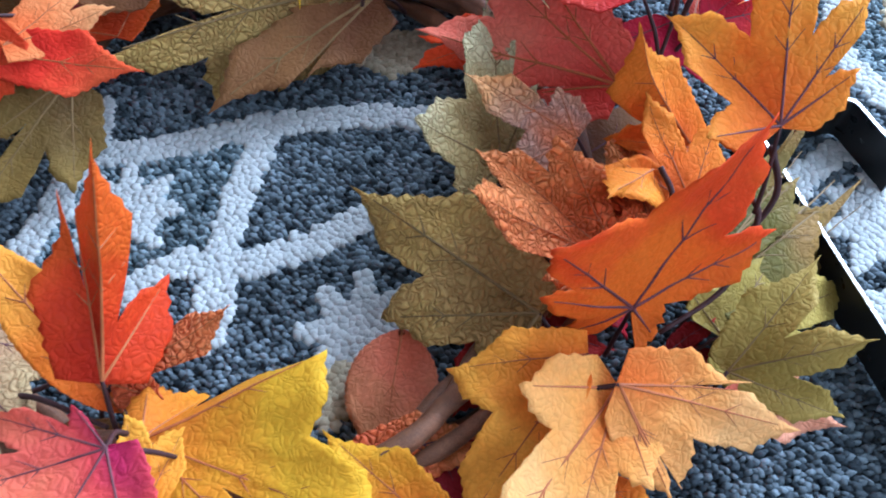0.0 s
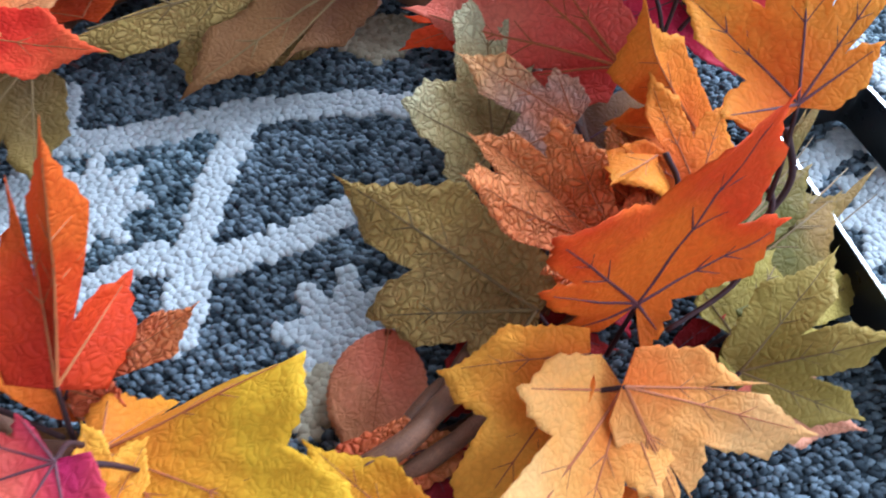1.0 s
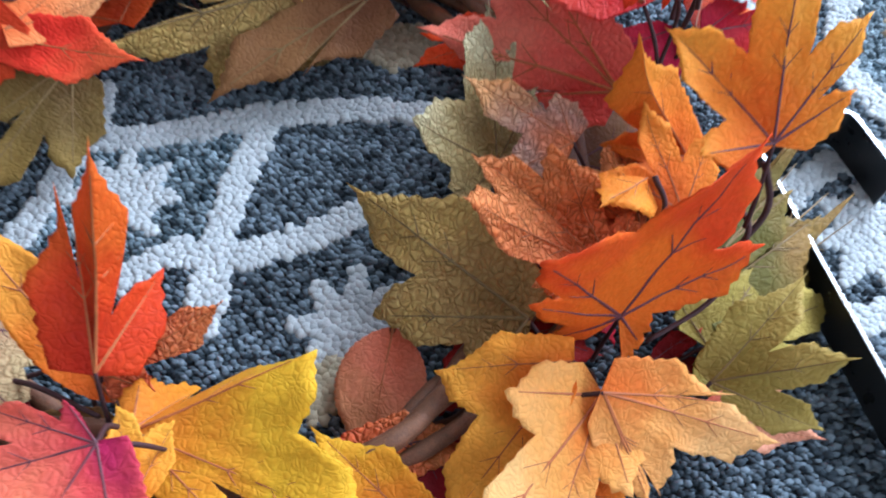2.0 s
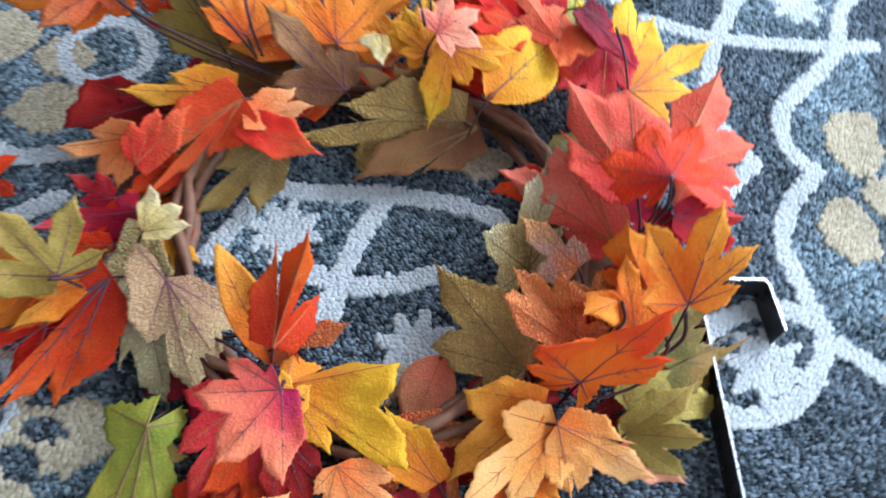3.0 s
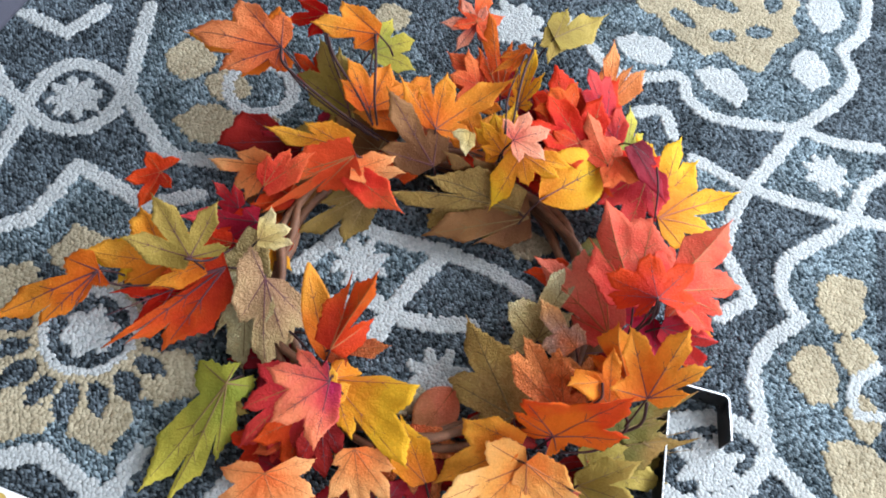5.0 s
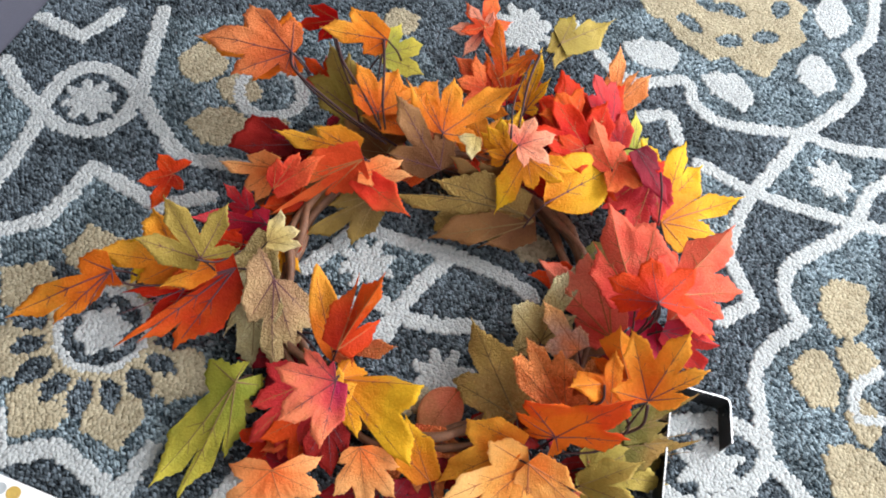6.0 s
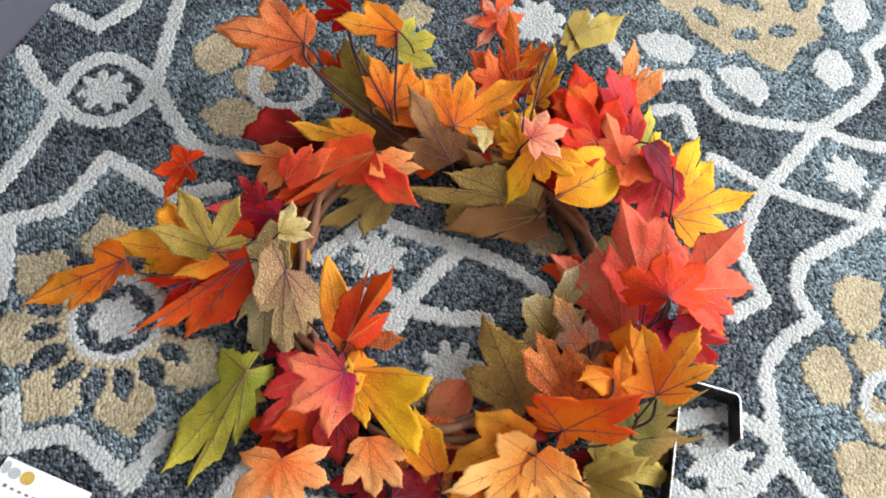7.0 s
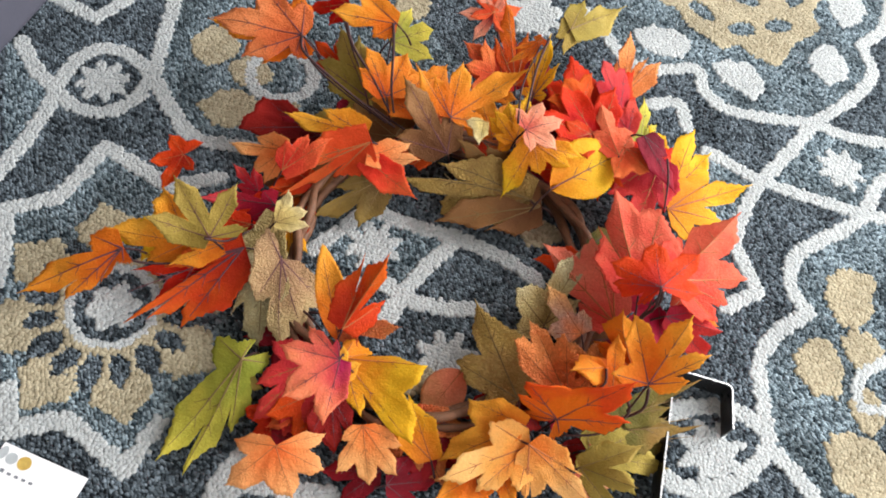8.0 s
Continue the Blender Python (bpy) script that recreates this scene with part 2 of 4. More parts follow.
# ---- the room: unseen walls and ceiling, added to close it and bounce light ----
def structure(name, boxes, material, label, category):
    bm = bmesh.new()
    for lo, hi in boxes:
        box(bm, lo, hi)
    me = bpy.data.meshes.new(name)
    bm.to_mesh(me)
    bm.free()
    me.materials.append(material)
    return tagged(new(name, me), label, category, kind="structure")


structure("floor", [((-2.4, -2.4, -0.2), (2.3, 2.3, -0.014))], BOARD, "brown wooden floor under the rug", "floor")
structure("ceiling", [((-2.4, -2.4, 2.5), (2.3, 2.3, 2.6))], PAINT, "plain white painted ceiling", "ceiling")
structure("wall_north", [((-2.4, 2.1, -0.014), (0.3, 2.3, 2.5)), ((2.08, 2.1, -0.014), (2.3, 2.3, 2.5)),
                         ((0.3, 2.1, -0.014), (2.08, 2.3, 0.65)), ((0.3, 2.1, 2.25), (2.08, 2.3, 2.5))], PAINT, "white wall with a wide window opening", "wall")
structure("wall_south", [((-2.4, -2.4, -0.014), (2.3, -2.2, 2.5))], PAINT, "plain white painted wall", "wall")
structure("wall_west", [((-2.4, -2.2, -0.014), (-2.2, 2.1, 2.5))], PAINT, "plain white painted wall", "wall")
# The east opening is invented to hold the side fill lamp.
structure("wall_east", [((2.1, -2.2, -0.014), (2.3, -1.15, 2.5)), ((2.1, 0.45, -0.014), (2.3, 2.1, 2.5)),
                        ((2.1, -1.15, -0.014), (2.3, 0.45, 0.7)), ((2.1, -1.15, 2.2), (2.3, 0.45, 2.5))], PAINT, "white wall with a side opening added for the fill lamp", "wall")

# ---- the rug ----
RUG_TURN = radians(-28.5)


def around(centre, radius, squeeze=1.0, count=40, waves=0, depth=0.0, turn=0.0):
    w = np.linspace(0, 2 * math.pi, count, endpoint=False)
    r = radius * (1 + depth * np.cos(waves * w))
    x, y = r * np.cos(w), squeeze * r * np.sin(w)
    c, s = math.cos(turn), math.sin(turn)
    return np.stack([centre[0] + c * x - s * y, centre[1] + s * x + c * y], 1)


def inside(xy, poly):
    poly = np.asarray(poly, float)
    hit = np.zeros(len(xy), bool)
    for (x0, y0), (x1, y1) in zip(poly, np.roll(poly, -1, 0)):
        if y0 != y1:
            cross = ((y0 > xy[:, 1]) != (y1 > xy[:, 1])) & (xy[:, 0] < (x1 - x0) * (xy[:, 1] - y0) / (y1 - y0) + x0)
            hit ^= cross
    return hit


def near(xy, line, width):
    hit = np.zeros(len(xy), bool)
    for a, b in zip(line[:-1], line[1:]):
        d = b - a
        rows = np.where((np.abs(xy - (a + b) / 2) < np.abs(d) / 2 + width).all(1))[0]
        if len(rows):
            q = np.clip(((xy[rows] - a) @ d) / max(d @ d, 1e-12), 0, 1)
            hit[rows] |= np.linalg.norm(xy[rows] - (a + q[:, None] * d), axis=1) < width / 2
    return hit


class Pattern:
    """The woven design: which yarn each loop has. 0 slate, 1 blue-grey, 2 ivory, 3 sand."""

    def __init__(self, xy):
        self.xy, self.yarn = xy, np.zeros(len(xy), np.int32)

    def fill(self, yarn, poly):
        self.yarn[inside(self.xy, poly)] = yarn

    def line(self, *points, width=0.0165, yarn=2, smooth=True):
        p = spline(points, 10) if smooth and len(points) > 2 else np.array(points, float)
        self.yarn[near(self.xy, p, width)] = yarn

    def star(self, centre, radius, turn=0.0):
        self.fill(2, around(centre, radius * 0.78, 1.0, 48, 8, 0.3, turn))

    def petal(self, base, tip, width, yarn=3):
        b, t = np.array(base), np.array(tip)
        d = t - b
        n = np.array([-d[1], d[0]]) / np.linalg.norm(d) * width / 2
        shape = [(0, 0.25), (0.25, 0.75), (0.5, 1.0), (0.62, 0.8), (0.7, 0.92), (0.82, 0.5), (1.0, 0.0)]
        self.fill(yarn, [b + q * d + w * n for q, w in shape] + [b + q * d - w * n for q, w in shape[::-1]])


STEP = 0.0035
grid = np.stack(np.meshgrid(np.arange(-0.75, 0.72, STEP), np.arange(-0.62, 0.95, STEP * 0.94)), -1)
grid[1::2, :, 0] += STEP / 2
grid = grid.reshape(-1, 2) + np.random.default_rng(5).uniform(-0.0009, 0.0009, (grid.shape[0] * grid.shape[1], 2))
spin = np.array([[math.cos(RUG_TURN), math.sin(RUG_TURN)], [-math.sin(RUG_TURN), math.cos(RUG_TURN)]])
grid = grid @ spin
SEEN = [(-0.72, -0.16), (-0.62, -0.30), (-0.08, -0.60), (0.30, -0.32), (0.60, 0.08), (0.56, 0.30), (0.18, 0.95), (0.08, 0.95)]
grid = grid[inside(grid, SEEN)]
rug_plan = Pattern(grid + np.random.default_rng(6).uniform(-0.0012, 0.0012, grid.shape))
rug_plan.fill(1, [(-0.356, -0.365), (-0.332, -0.312), (-0.36, -0.234), (-0.268, -0.211), (-0.238, -0.155), (-0.11, -0.215), (-0.027, -0.316), (-0.043, -0.385), (-0.027, -0.43), (-0.108, -0.444), (-0.136, -0.493)])
rug_plan.fill(1, [(-0.506, -0.032), (-0.445, -0.101), (-0.416, -0.132), (-0.363, -0.143), (-0.304, -0.145), (-0.244, -0.092), (-0.122, 0.008), (-0.095, 0.186), (-0.333, 0.207)])
rug_plan.fill(1, [(0.347, 0.453), (0.323, 0.431), (0.312, 0.392), (0.294, 0.306), (0.313, 0.268), (0.347, 0.254), (0.334, 0.189), (0.34, 0.154), (0.404, 0.079), (0.47, 0.068), (0.523, 0.125)])
rug_plan.fill(1, [(-0.134, 0.482), (-0.148, 0.405), (-0.066, 0.396), (-0.012, 0.407), (0.025, 0.455), (0.058, 0.43), (0.107, 0.437), (0.19, 0.51), (0.202, 0.6), (0.199, 0.667), (0.158, 0.695), (0.16, 0.766), (0.124, 0.841)])
rug_plan.fill(1, [(0.19, 0.51), (0.197, 0.368), (0.248, 0.395), (0.32, 0.435), (0.317, 0.509), (0.284, 0.57)])
rug_plan.fill(1, [(-0.095, -0.054), (0.001, 0.002), (0.012, -0.103), (-0.099, -0.137)])
rug_plan.fill(1, [(-0.408, -0.334), (-0.431, -0.286), (-0.467, -0.235), (-0.532, -0.233), (-0.58, -0.234)])
rug_plan.fill(1, [(0.119, 0.351), (0.197, 0.368), (0.221, 0.27), (0.182, 0.248)])
rug_plan.line((-0.514, -0.026), (-0.452, -0.094), (-0.416, -0.132), (-0.398, -0.174), (-0.404, -0.208), (-0.435, -0.23), (-0.467, -0.235))
rug_plan.line((-0.467, -0.235), (-0.493, -0.189), (-0.489, -0.152), (-0.458, -0.133), (-0.416, -0.132), (-0.363, -0.143), (-0.308, -0.147), (-0.252, -0.103))
rug_plan.line((-0.56, -0.223), (-0.511, -0.234), (-0.467, -0.235), (-0.433, -0.282), (-0.407, -0.335), (-0.402, -0.351))
rug_plan.line((-0.597, -0.151), (-0.538, -0.132), (-0.547, -0.072), smooth=False)
rug_plan.line((-0.358, -0.37), (-0.332, -0.312), smooth=False)
rug_plan.line((-0.332, -0.312), (-0.36, -0.234), (-0.268, -0.211), (-0.242, -0.16), smooth=False)
rug_plan.line((-0.351, -0.364), (-0.312, -0.39), (-0.282, -0.417))
rug_plan.line((-0.141, -0.502), (-0.108, -0.444), (-0.027, -0.43), (-0.043, -0.381), smooth=False)
rug_plan.line((-0.171, -0.468), (-0.13, -0.488), smooth=False)
rug_plan.line((-0.099, -0.05), (-0.058, -0.034), (0.001, 0.002))
rug_plan.line((-0.099, -0.05), (-0.097, -0.087), (-0.099, -0.137))
rug_plan.line((0.001, 0.002), (0.055, 0.023), (0.102, 0.032))
rug_plan.line((0.001, 0.002), (0.002, -0.046), (0.012, -0.103))
rug_plan.line((0.012, -0.103), (0.047, -0.081), (0.083, -0.045))
rug_plan.line((0.012, -0.103), (-0.011, -0.105), (-0.039, -0.139), (-0.07, -0.169))
rug_plan.line((0.012, -0.103), (0.022, -0.14), smooth=False, width=0.02)
rug_plan.line((-0.094, -0.047), (-0.108, -0.014), smooth=False)
rug_plan.line((-0.152, 0.409), (-0.093, 0.396), (-0.048, 0.386), (-0.012, 0.407), (0.024, 0.454), (0.058, 0.43), (0.107, 0.437), (0.19, 0.51))
rug_plan.line((0.19, 0.51), (0.203, 0.598), (0.198, 0.665), (0.157, 0.7))
rug_plan.line((0.157, 0.7), (0.16, 0.766), (0.121, 0.858))
rug_plan.line((0.19, 0.51), (0.195, 0.45), (0.197, 0.368))
rug_plan.line((0.197, 0.368), (0.248, 0.395), (0.32, 0.435))
rug_plan.line((0.19, 0.51), (0.24, 0.534), (0.288, 0.575))
rug_plan.line((0.197, 0.368), (0.12, 0.349), smooth=False)
rug_plan.line((0.197, 0.368), (0.207, 0.318), (0.226, 0.263))
rug_plan.line((0.226, 0.263), (0.288, 0.227), (0.273, 0.18), smooth=False)
rug_plan.line((0.32, 0.435), (0.307, 0.489), (0.314, 0.535))
rug_plan.line((0.32, 0.435), (0.353, 0.461), smooth=False)
rug_plan.line((0.32, 0.435), (0.311, 0.387), (0.292, 0.31), (0.312, 0.266), (0.347, 0.254))
rug_plan.line((0.347, 0.254), (0.334, 0.195), (0.342, 0.151), (0.379, 0.108), (0.404, 0.079))
rug_plan.line((0.401, 0.084), (0.407, 0.045), (0.393, -0.0), (0.364, -0.029), (0.331, -0.036))
rug_plan.line((0.398, 0.091), (0.355, 0.083), (0.317, 0.047), (0.3, 0.006))
rug_plan.line((0.404, 0.079), (0.436, 0.077), (0.484, 0.068))
rug_plan.line((0.126, -0.3), (0.084, -0.335), (0.055, -0.359), (0.061, -0.384))
rug_plan.line((0.034, -0.326), (0.04, -0.367), (0.054, -0.391))
rug_plan.line((0.021, 0.35), (0.046, 0.383), (0.078, 0.36))
rug_plan.star((-0.446, -0.182), 0.034, RUG_TURN)
rug_plan.star((-0.057, -0.082), 0.034, RUG_TURN)
rug_plan.star((0.259, 0.474), 0.034, RUG_TURN)
rug_plan.star((0.366, 0.024), 0.04, RUG_TURN)
rug_plan.star((-0.185, 0.345), 0.04, RUG_TURN)
rug_plan.star((0.1, -0.117), 0.036, RUG_TURN)
rug_plan.star((-0.194, 0.342), 0.045, RUG_TURN)
rug_plan.fill(3, around((-0.180, -0.342), 0.088, 1.0, 40))
rug_plan.petal((-0.149, -0.359), (-0.064, -0.405), 0.066, 3)
rug_plan.petal((-0.146, -0.332), (-0.053, -0.305), 0.066, 3)
rug_plan.petal((-0.163, -0.311), (-0.117, -0.226), 0.066, 3)
rug_plan.petal((-0.190, -0.308), (-0.217, -0.215), 0.066, 3)
rug_plan.petal((-0.211, -0.325), (-0.296, -0.279), 0.066, 3)
rug_plan.petal((-0.214, -0.352), (-0.307, -0.379), 0.066, 3)
rug_plan.petal((-0.197, -0.373), (-0.243, -0.458), 0.066, 3)
rug_plan.petal((-0.170, -0.376), (-0.143, -0.469), 0.066, 3)
rug_plan.petal((-0.136, -0.366), (-0.096, -0.388), 0.025, 0)
rug_plan.petal((-0.130, -0.347), (-0.081, -0.352), 0.029, 0)
rug_plan.petal((-0.132, -0.328), (-0.088, -0.315), 0.025, 0)
rug_plan.petal((-0.141, -0.311), (-0.102, -0.279), 0.029, 0)
rug_plan.petal((-0.156, -0.298), (-0.134, -0.258), 0.025, 0)
rug_plan.petal((-0.175, -0.292), (-0.170, -0.243), 0.029, 0)
rug_plan.petal((-0.194, -0.294), (-0.207, -0.250), 0.025, 0)
rug_plan.petal((-0.211, -0.303), (-0.243, -0.264), 0.029, 0)
rug_plan.petal((-0.224, -0.318), (-0.264, -0.296), 0.025, 0)
rug_plan.petal((-0.230, -0.337), (-0.279, -0.332), 0.029, 0)
rug_plan.petal((-0.228, -0.356), (-0.272, -0.369), 0.025, 0)
rug_plan.petal((-0.219, -0.373), (-0.258, -0.405), 0.029, 0)
rug_plan.petal((-0.204, -0.386), (-0.226, -0.426), 0.025, 0)
rug_plan.petal((-0.185, -0.392), (-0.190, -0.441), 0.029, 0)
rug_plan.petal((-0.166, -0.390), (-0.153, -0.434), 0.025, 0)
rug_plan.petal((-0.149, -0.381), (-0.117, -0.420), 0.029, 0)
rug_plan.fill(3, around((-0.180, -0.342), 0.055, 1.0, 32))
rug_plan.fill(2, around((-0.180, -0.342), 0.0495, 1.0, 32))
rug_plan.fill(0, around((-0.180, -0.342), 0.042, 1.0, 32))
rug_plan.fill(2, around((-0.180, -0.342), 0.024, 1.0, 32, 6, 0.22))
rug_plan.petal((-0.387, -0.023), (-0.438, -0.059), 0.07, 3)
rug_plan.petal((-0.324, -0.019), (-0.374, -0.046), 0.05, 3)
rug_plan.petal((-0.286, -0.059), (-0.346, -0.115), 0.06, 3)
rug_plan.petal((-0.254, -0.04), (-0.295, -0.042), 0.05, 3)
rug_plan.petal((-0.317, 0.192), (-0.297, 0.238), 0.05, 3)
rug_plan.line(*around((-0.319, -0.005), 0.04, 1.0, 24).tolist(), width=0.014)
rug_plan.petal((0.379, 0.357), (0.349, 0.286), 0.055, 3)
rug_plan.petal((0.388, 0.274), (0.357, 0.343), 0.06, 3)
rug_plan.petal((0.428, 0.191), (0.365, 0.204), 0.05, 3)
rug_plan.petal((0.377, 0.238), (0.409, 0.17), 0.06, 3)
rug_plan.petal((0.444, 0.272), (0.391, 0.255), 0.05, 3)
rug_plan.petal((0.475, 0.214), (0.444, 0.189), 0.06, 3)
rug_plan.petal((0.498, 0.172), (0.481, 0.099), 0.09, 3)
rug_plan.line((0.444, 0.272), (0.434, 0.229), (0.454, 0.2), (0.474, 0.217), width=0.012)
rug_plan.petal((0.102, 0.505), (0.032, 0.482), 0.05, 2)
rug_plan.petal((0.061, 0.521), (0.112, 0.475), 0.045, 2)
rug_plan.petal((-0.005, 0.468), (-0.083, 0.438), 0.055, 2)
rug_plan.petal((-0.049, 0.484), (-0.004, 0.452), 0.05, 2)
rug_plan.petal((0.123, 0.658), (0.168, 0.591), 0.06, 2)
rug_plan.petal((0.078, 0.798), (0.119, 0.71), 0.06, 2)
rug_plan.fill(3, [(-0.119, 0.534), (-0.091, 0.519), (-0.065, 0.528), (-0.033, 0.514), (-0.005, 0.52), (0.025, 0.516), (0.033, 0.547), (0.064, 0.547), (0.098, 0.558), (0.088, 0.615), (0.097, 0.676), (0.07, 0.694), (0.059, 0.74), (0.018, 0.736)])
rug_plan.fill(1, around((-0.041, 0.555), 0.024, 0.62, 20, 0, 0.0, radians(0)))
rug_plan.fill(1, around((0.02, 0.575), 0.024, 0.62, 20, 0, 0.0, radians(60)))
rug_plan.fill(1, around((0.052, 0.628), 0.024, 0.62, 20, 0, 0.0, radians(60)))
rug_plan.fill(1, around((-0.014, 0.633), 0.024, 0.62, 20, 0, 0.0, radians(20)))
rug_plan.fill(1, around((0.034, 0.699), 0.024, 0.62, 20, 0, 0.0, radians(100)))
rug_plan.fill(1, around((-0.049, 0.612), 0.024, 0.62, 20, 0, 0.0, radians(0)))
rug_plan.petal((0.057, 0.062), (0.05, 0.09), 0.05, 3)
rug_plan.petal((0.079, 0.1), (0.038, 0.063), 0.04, 3)
rug_plan.petal((0.11, -0.153), (0.085, -0.153), 0.04, 3)

rug = tagged(new("area_rug"), "hooked wool rug, slate blue with ivory trellis and sand flowers", "rug")
bm = bmesh.new()
box(bm, (-1.05, -1.15, -0.014), (1.05, 1.35, 0.0), 0.004)
backing = part("backing", bm, BACKING, rug, "dark woven rug base")
backing.matrix_basis = Matrix.Rotation(RUG_TURN, 4, "Z")


def loops(xy, yarn):
    """Each loop of yarn a small leaning bead, all in one mesh."""
    rng = np.random.default_rng(9)
    n, sides = len(xy), 5
    rad = STEP * np.where(yarn >= 2, rng.uniform(1.05, 1.3, n), rng.uniform(0.66, 0.98, n))
    tall = np.where(yarn >= 2, rng.uniform(0.0040, 0.0045, n), rng.uniform(0.0024, 0.0040, n))
    lean = rng.uniform(-0.0010, 0.0010, (n, 2))
    squash = np.where(yarn >= 2, rng.uniform(0.8, 1.0, n), rng.uniform(0.52, 0.74, n))
    spun = RUG_TURN + np.where(yarn >= 2, rng.uniform(0, 3.14, n), rng.normal(0.6, 0.35, n))
    v = np.zeros((n, 2 * sides + 1, 3))
    for k in range(sides):
        w = 2 * math.pi * k / sides
        for ring, (grow, up) in enumerate(((1.0, 0.0), (0.82, 0.78))):
            x, y = grow * rad * math.cos(w), grow * rad * squash * math.sin(w)
            v[:, ring * sides + k, 0] = xy[:, 0] + x * np.cos(spun) - y * np.sin(spun) + up * lean[:, 0]
            v[:, ring * sides + k, 1] = xy[:, 1] + x * np.sin(spun) + y * np.cos(spun) + up * lean[:, 1]
            v[:, ring * sides + k, 2] = up * tall
    v[:, -1, :2], v[:, -1, 2] = xy + lean, tall
    v[:, sides:] += rng.uniform(-0.00055, 0.00055, (n, sides + 1, 3)) * np.where(yarn >= 2, 0.55, 1.0)[:, None, None]
    one = []
    for k in range(sides):
        j = (k + 1) % sides
        one += [(k, j, sides + j), (k, sides + j, sides + k), (sides + k, sides + j, 2 * sides)]
    one = np.array(one)
    faces = (one[None] + (np.arange(n) * (2 * sides + 1))[:, None, None]).reshape(-1, 3)
    me = bpy.data.meshes.new("pile")
    me.vertices.add(n * (2 * sides + 1))
    me.vertices.foreach_set("co", v.ravel())
    me.loops.add(len(faces) * 3)
    me.loops.foreach_set("vertex_index", faces.ravel().astype(np.int32))
    me.polygons.add(len(faces))
    me.polygons.foreach_set("loop_start", np.arange(0, len(faces) * 3, 3, dtype=np.int32))
    me.polygons.foreach_set("material_index", np.repeat(yarn, len(one)).astype(np.int32))
    me.polygons.foreach_set("use_smooth", np.ones(len(faces), bool))
    for m in (SLATE, MIST, IVORY, SAND):
        me.materials.append(m)
    me.update(calc_edges=True)
    me.validate()
    return me


pile = child("pile_layer", loops(grid, rug_plan.yarn), rug, "looped wool pile in slate, blue-grey, ivory and sand")
tagged(pile, kind="stuff")


# ---- the wreath ----
wreath = tagged(new("autumn_wreath"), "grapevine wreath of orange, red and yellow fabric leaves on rug", "wreath")
LOBES = {
    "maple": ((0, 1.0), (50, 0.86), (-50, 0.86), (104, 0.42), (-104, 0.42)),
    "slim": ((0, 1.0), (34, 0.74), (-34, 0.74), (78, 0.36), (-78, 0.36)),
    "star": ((0, 1.0), (56, 0.95), (-56, 0.95), (112, 0.62), (-112, 0.62)),
    "broad": ((0, 1.0), (46, 0.92), (-46, 0.92), (98, 0.55), (-98, 0.55)),
    "tri": ((0, 1.0), (48, 0.84), (-48, 0.84)),
    "oval": ((0, 1.0),),
}
SINUS = {"maple": 0.38, "slim": 0.34, "star": 0.24, "tri": 0.46, "broad": 0.55, "oval": 0.5}


def outline(kind, lobes, sinus, rng):
    """The toothed edge of a leaf of length 1 with its stalk at the origin, pointing along x."""
    if kind == "oval":
        w = np.linspace(0, 1, 40)
        half = 0.36 * np.sin(math.pi * np.clip(w, 0, 1) ** 0.85) ** 0.8
        saw = 0.006 * ((np.arange(40) % 2) * 2 - 1)
        up = np.stack([w, half + saw * (half > 0.05)], 1)
        return np.vstack([up, up[::-1][1:-1] * (1, -1)])
    lobes = sorted(lobes)
    at = lambda a, r: np.array([r * math.cos(radians(a)), r * math.sin(radians(a))])
    tips = [at(a, l) for a, l in lobes]
    dips = []
    for (a, l), (b, m) in zip(lobes[:-1], lobes[1:]):
        chord = l * m * math.sin(radians(b - a)) / max(0.05, math.hypot(l * math.cos(radians(a)) - m * math.cos(radians(b)), l * math.sin(radians(a)) - m * math.sin(radians(b))))
        near_to = a + (b - a) * m**0.5 / (l**0.5 + m**0.5) if abs(l - m) > 0.1 else (a + b) / 2
        dips.append(at(near_to, max(0.08, min(sinus * min(l, m) + 0.06, 0.96 * abs(chord) if b - a < 120 else 0.3))))
    low, high = min(lobes[0][0] - 38, -100), max(lobes[-1][0] + 38, 100)
    first, last = at(max(low, -165), 0.17), at(min(high, 165), 0.17)
    stops = [first]
    for tip, dip in zip(tips, dips + [last]):
        stops += [tip, dip]
    pts = [np.array([-0.015, 0.0])]
    for i, (a, b) in enumerate(zip(stops[:-1], stops[1:])):
        d = b - a
        length = np.linalg.norm(d)
        n = np.array([d[1], -d[0]]) / length
        rising = i % 2 == 0
        steps = max(6, int(length * 30))
        for k in range(steps):
            q = k / steps
            p = a + q * d
            s = q if rising else 1 - q
            bulge = 0.11 * math.sin(math.pi * min(1, s * 1.15)) * length
            tooth = 0.05 * length * math.exp(-(((s - 0.5) / 0.09) ** 2))
            saw = 0.008 * (1 if k % 2 else -1) * (0.15 < s < 0.93)
            pts.append(p + n * (bulge + tooth + saw + rng.uniform(-0.004, 0.004)))
    pts = np.array(pts)
    far, way = np.hypot(*pts[1:].T), np.unwrap(np.arctan2(pts[1:, 1], pts[1:, 0]))
    for k in range(1, len(way)):
        way[k] = max(way[k], way[k - 1] + 0.004)
    way = -math.pi * 0.97 + (way - way[0]) * min(1.0, 1.94 * math.pi / (way[-1] - way[0])) if way[-1] > math.pi * 0.98 else way
    return np.vstack([pts[:1], np.column_stack([far * np.cos(way), far * np.sin(way)])])


RINGS = (0.0, 0.13, 0.27, 0.42, 0.56, 0.69, 0.81, 0.91, 1.0)


